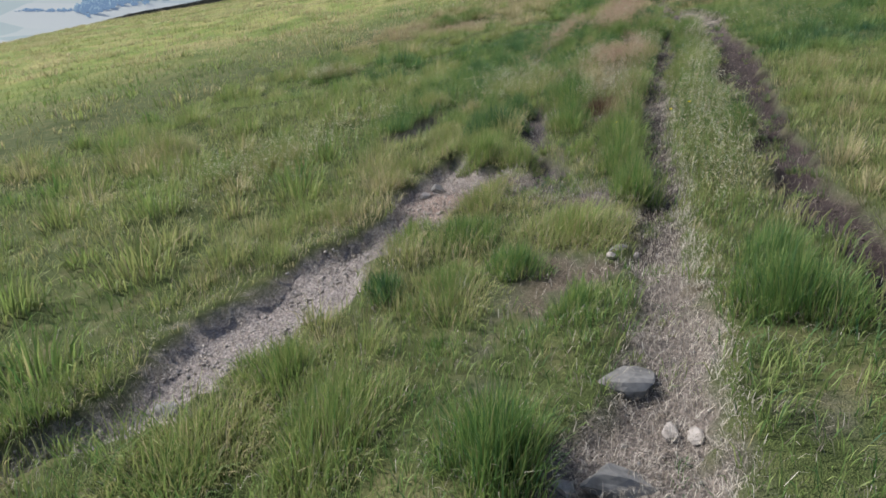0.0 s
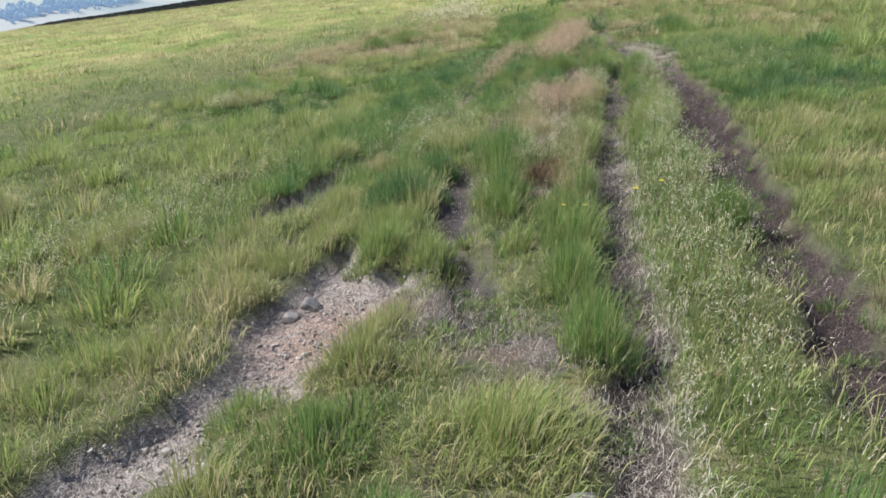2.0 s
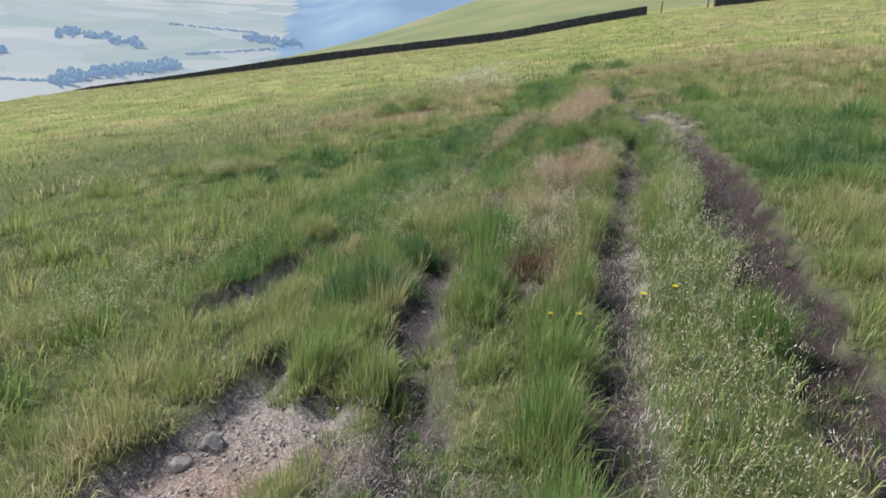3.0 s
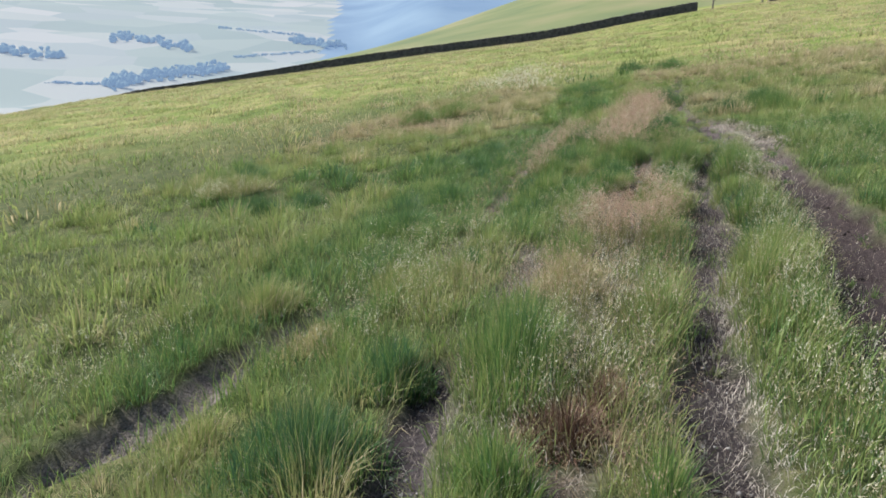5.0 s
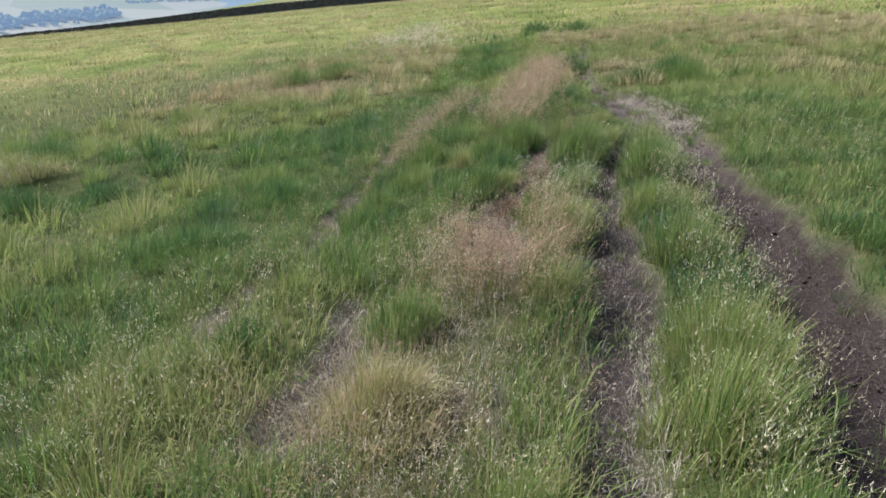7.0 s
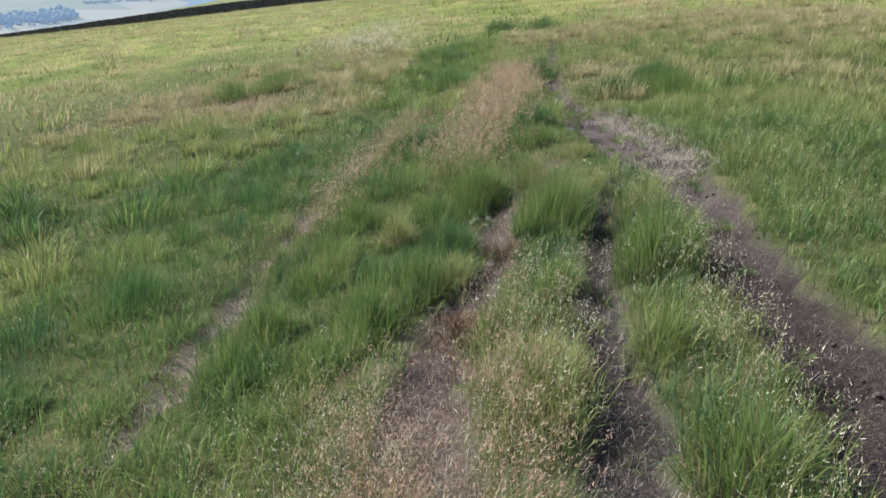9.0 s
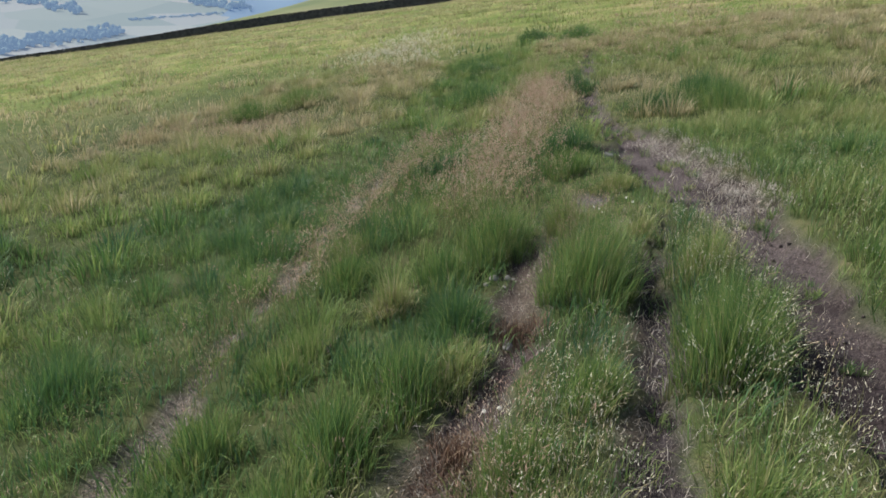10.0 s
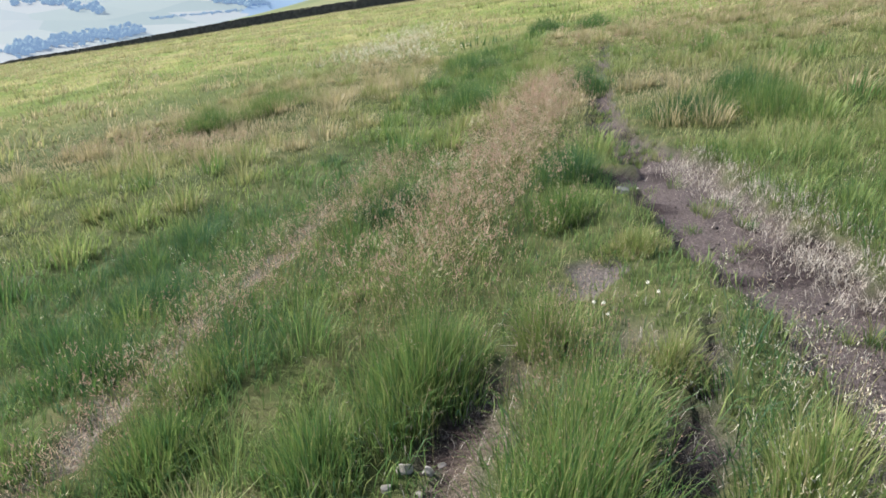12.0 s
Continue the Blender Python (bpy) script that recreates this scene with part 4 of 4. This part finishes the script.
# ---- yellow flowers ----
def yellow_flower(x, y, high):
    root = tagged(new("yellow_flower"), "bright yellow daisy-like flower on a thin stem", "flower", "yellow flowers")
    z = float(height(np.array([x]), np.array([y]))[0])
    root.location = (x, y, z)
    bm = bmesh.new()
    bmesh.ops.create_cone(bm, cap_ends=True, segments=6, radius1=0.0022, radius2=0.0016, depth=high, matrix=Matrix.Translation((0, 0, high / 2)))
    part("stem", bm, STEM, root)
    bm = bmesh.new()
    for ring, count, tilt in ((0.016, 16, 0.45), (0.013, 12, 0.85), (0.009, 8, 1.2)):
        for i in range(count):
            a = 6.283 * i / count + ring * 90
            m = Matrix.Translation((0, 0, high)) @ Matrix.Rotation(a, 4, "Z") @ Matrix.Rotation(-tilt, 4, "Y")
            q = [m @ Vector(c) for c in ((0, -0.0012, 0), (ring, -0.0026, 0), (ring * 1.12, 0, 0.0), (ring, 0.0026, 0), (0, 0.0012, 0))]
            bm.faces.new([bm.verts.new(c) for c in q])
    part("petals", bm, YELLOW, root)
    bm = bmesh.new()
    bmesh.ops.create_cone(bm, cap_ends=True, segments=8, radius1=0.003, radius2=0.007, depth=0.012, matrix=Matrix.Translation((0, 0, high - 0.006)))
    part("calyx", bm, STEM, root)


def white_flower(x, y, high):
    root = tagged(new("white_flower"), "small round white flower head on a thin stem", "flower", "white flowers")
    root.location = (x, y, float(height(np.array([x]), np.array([y]))[0]))
    bm = bmesh.new()
    bmesh.ops.create_cone(bm, cap_ends=True, segments=5, radius1=0.002, radius2=0.0015, depth=high, matrix=Matrix.Translation((0, 0, high / 2)))
    part("stem", bm, STEM, root)
    bm = bmesh.new()
    for i in range(46):
        a, e = i * 2.4, math.asin(-0.5 + 1.5 * (i + 0.5) / 46)
        m = Matrix.Translation((0, 0, high)) @ Matrix.Rotation(a, 4, "Z") @ Matrix.Rotation(-e, 4, "Y")
        q = [m @ Vector(c) for c in ((0.002, 0, 0), (0.008, -0.0014, 0), (0.0095, 0, 0), (0.008, 0.0014, 0))]
        bm.faces.new([bm.verts.new(c) for c in q])
    part("petals", bm, WHITE, root)


WHITE = plain_material("white_petals", (0.70, 0.68, 0.58), (0.85, 0.83, 0.76), 40.0, 0.7, 0.1, 0.001)
STEM = plain_material("green_stem", (0.06, 0.11, 0.03), (0.12, 0.17, 0.05), 30.0, 0.6, 0.1, 0.001)
for x, y, high in ((1.462, 5.643, 0.14), (1.60, 5.655, 0.11), (1.914, 5.668, 0.24), (2.018, 5.552, 0.22)):
    yellow_flower(x, y, high)


for x, y, high in ((4.0, 13.35, 0.12), (4.03, 13.25, 0.10), (4.06, 13.4, 0.09), (4.28, 13.48, 0.12), (4.3, 13.4, 0.1), (2.9, 11.2, 0.05), (2.95, 11.16, 0.05), (4.9, 15.35, 0.06)):
    white_flower(x, y, high)


# ---- straw strewn on the bare soil, grit and pebbles ----
def litter(name, points, n, spread, tones, label, mat=None, long=0.06, wide=0.0018, tracks_only=0.35):
    x, y = along(points, n, spread)
    soil, depth, each = tracks(x, y)
    m = soil > tracks_only
    x, y, depth = x[m], y[m], depth[m]
    n = len(x)
    z = height(x, y, depth) + rng.uniform(0.004, 0.022, n)
    v, f, val = blades(x, y, z, rng.uniform(0, 6.283, n), long * rng.uniform(0.4, 1.3, n), rng.uniform(1.02, 1.3, n), np.full(n, wide) * rng.uniform(0.6, 1.3, n), np.clip(rng.normal(tones[0], tones[1], n), 0, 1), np.zeros(n))
    val["rise"] = np.full(len(v), 0.6)
    ob = new(name, array_mesh(name, v, f, mat or STRAW, val))
    return tagged(ob, label, "straw", kind="stuff")


def centre(line):
    return [(p[0], p[1]) for p in line]


litter("straw_litter", [(x + 0.04, y) for x, y, w in RUT_MIDDLE], 7500, 0.12, (0.45, 0.4), "bleached dead grass strewn along the worn track")
litter("straw_litter", [(x + 0.9 * w + 0.03, y) for x, y, w in RUT_MIDDLE if y < 9], 3800, 0.045, (0.88, 0.15), "bleached straw lying along the track's edge", tracks_only=-1, wide=0.0022)
litter("straw_litter", centre(RUT_MIDDLE[:7]), 7000, 0.17, (0.7, 0.3), "bleached straw matted over the wide start of the track")
litter("straw_litter", centre(RUT_RIGHT[:17]), 5000, 0.17, (0.1, 0.22), "dry stems and roots strewn in the dark rut")
litter("straw_litter", [(5.2, 13.2), (5.3, 13.7), (5.42, 14.4), (5.5, 15.2), (5.5, 16.1)], 5200, 0.11, (0.72, 0.25), "pale dead grass matted along the upper edge of the rut", long=0.075, wide=0.0026, tracks_only=-1)
litter("straw_litter", centre(GRAVEL_PATCH), 4000, 0.2, (0.45, 0.35), "dry grass strewn over the bare patch")
litter("straw_litter", centre(STRAW_TRACK) , 2500, 0.12, (0.6, 0.25), "dry straw on bare soil")
litter("straw_litter", centre(STRAW_TRACK_FAR), 2500, 0.12, (0.35, 0.3), "dry reddish straw on bare soil")
litter("straw_litter", centre(LEFT_LINE), 2200, 0.07, (0.65, 0.2), "pale flattened straw along a faint track")
litter("straw_litter", centre(WASHOUT), 3500, 0.22, (0.5, 0.25), "dry stems strewn on gravelly soil", long=0.06)
litter("thatch", centre(RUT_MIDDLE) , 16000, 0.55, (0.5, 0.25), "dry dead leaves lying between grass tufts", tracks_only=-1, long=0.08)
litter("thatch", centre(DRY_STRIP), 9000, 0.28, (0.5, 0.3), "dry dead leaves and stems lying in thin grass", tracks_only=-1, long=0.09)
litter("thatch", centre(WASHOUT), 7000, 0.5, (0.5, 0.25), "dry dead leaves lying between grass tufts", tracks_only=-1, long=0.08)


def pebbles(name, points, n, spread, small, large, mat, label):
    x, y = along(points, n, spread)
    soil, depth, each = tracks(x, y)
    m = soil > 0.6
    x, y, depth = x[m], y[m], depth[m]
    n = len(x)
    r = small + (large - small) * rng.random(n) ** 4
    z = height(x, y, depth) + r * 0.2
    unit = np.array([(1, 0, 0), (-1, 0, 0), (0, 1, 0), (0, -1, 0), (0, 0, 1), (0, 0, -1)], float)
    v = unit[None] * (r[:, None, None] * rng.uniform(0.55, 1.2, (n, 6, 1))) + rng.normal(0, 0.22, (n, 6, 3)) * r[:, None, None]
    v[:, :, 2] *= 0.7
    v = v + np.stack([x, y, z], 1)[:, None]
    tri = np.array([(0, 2, 4), (2, 1, 4), (1, 3, 4), (3, 0, 4), (2, 0, 5), (1, 2, 5), (3, 1, 5), (0, 3, 5)])
    f = (np.arange(n)[:, None, None] * 6 + tri[None]).reshape(-1, 3)
    return tagged(new(name, array_mesh(name, v.reshape(-1, 3), f, mat)), label, "gravel", kind="stuff")


pebbles("gravel", centre(WASHOUT), 6000, 0.2, 0.003, 0.018, PALE_STONE, "pale grit and small stones on the washed-out path")
pebbles("gravel", centre(RUT_MIDDLE), 2500, 0.12, 0.003, 0.014, STONE, "grey grit and small stones on the track")
pebbles("gravel", centre(GRAVEL_PATCH + MIDDLE_TRACK), 2500, 0.2, 0.003, 0.014, STONE, "grey grit and small stones on the bare patch")
pebbles("gravel", centre(RUT_RIGHT[:17]), 2500, 0.16, 0.004, 0.018, DARK_CLOD, "dark crumbs of peaty soil in the rut")


# ---- the valley's woods and hedges ----
def land_at(az, el):
    """The place on the land across the valley seen that way from the hillside."""
    a, tan = radians(az), math.tan(radians(el))
    r = np.arange(640.0, 3400, 8)
    x, y = 1 + r * math.sin(a), 4 + r * math.cos(a)
    z = base_height(x, y)
    over = np.nonzero(z > 1.6 + r * tan)[0]
    i = over[0] if len(over) else len(r) - 1
    return float(x[i]), float(y[i]), float(z[i])


def woods(name, ends, count, size, label, el_spread=0.12):
    bm = bmesh.new()
    (a0, e0), (a1, e1) = ends
    for i in range(count * 2):
        k = random.random()
        x, y, z = land_at(a0 + k * (a1 - a0) + random.gauss(0, 0.15), e0 + k * (e1 - e0) + random.gauss(0, el_spread))
        s = size * random.uniform(0.35, 0.95)
        for _ in range(4):
            c = Vector((x + random.gauss(0, s * 0.5), y + random.gauss(0, s * 0.5), z + s * random.uniform(0.3, 1.0)))
            made = bmesh.ops.create_icosphere(bm, subdivisions=1, radius=s * random.uniform(0.35, 0.6), matrix=Matrix.Translation(c))
            for v in made["verts"]:
                v.co = c + (v.co - c) * random.uniform(0.7, 1.35)
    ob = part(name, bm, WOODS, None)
    return tagged(ob, label, "woodland", kind="stuff")


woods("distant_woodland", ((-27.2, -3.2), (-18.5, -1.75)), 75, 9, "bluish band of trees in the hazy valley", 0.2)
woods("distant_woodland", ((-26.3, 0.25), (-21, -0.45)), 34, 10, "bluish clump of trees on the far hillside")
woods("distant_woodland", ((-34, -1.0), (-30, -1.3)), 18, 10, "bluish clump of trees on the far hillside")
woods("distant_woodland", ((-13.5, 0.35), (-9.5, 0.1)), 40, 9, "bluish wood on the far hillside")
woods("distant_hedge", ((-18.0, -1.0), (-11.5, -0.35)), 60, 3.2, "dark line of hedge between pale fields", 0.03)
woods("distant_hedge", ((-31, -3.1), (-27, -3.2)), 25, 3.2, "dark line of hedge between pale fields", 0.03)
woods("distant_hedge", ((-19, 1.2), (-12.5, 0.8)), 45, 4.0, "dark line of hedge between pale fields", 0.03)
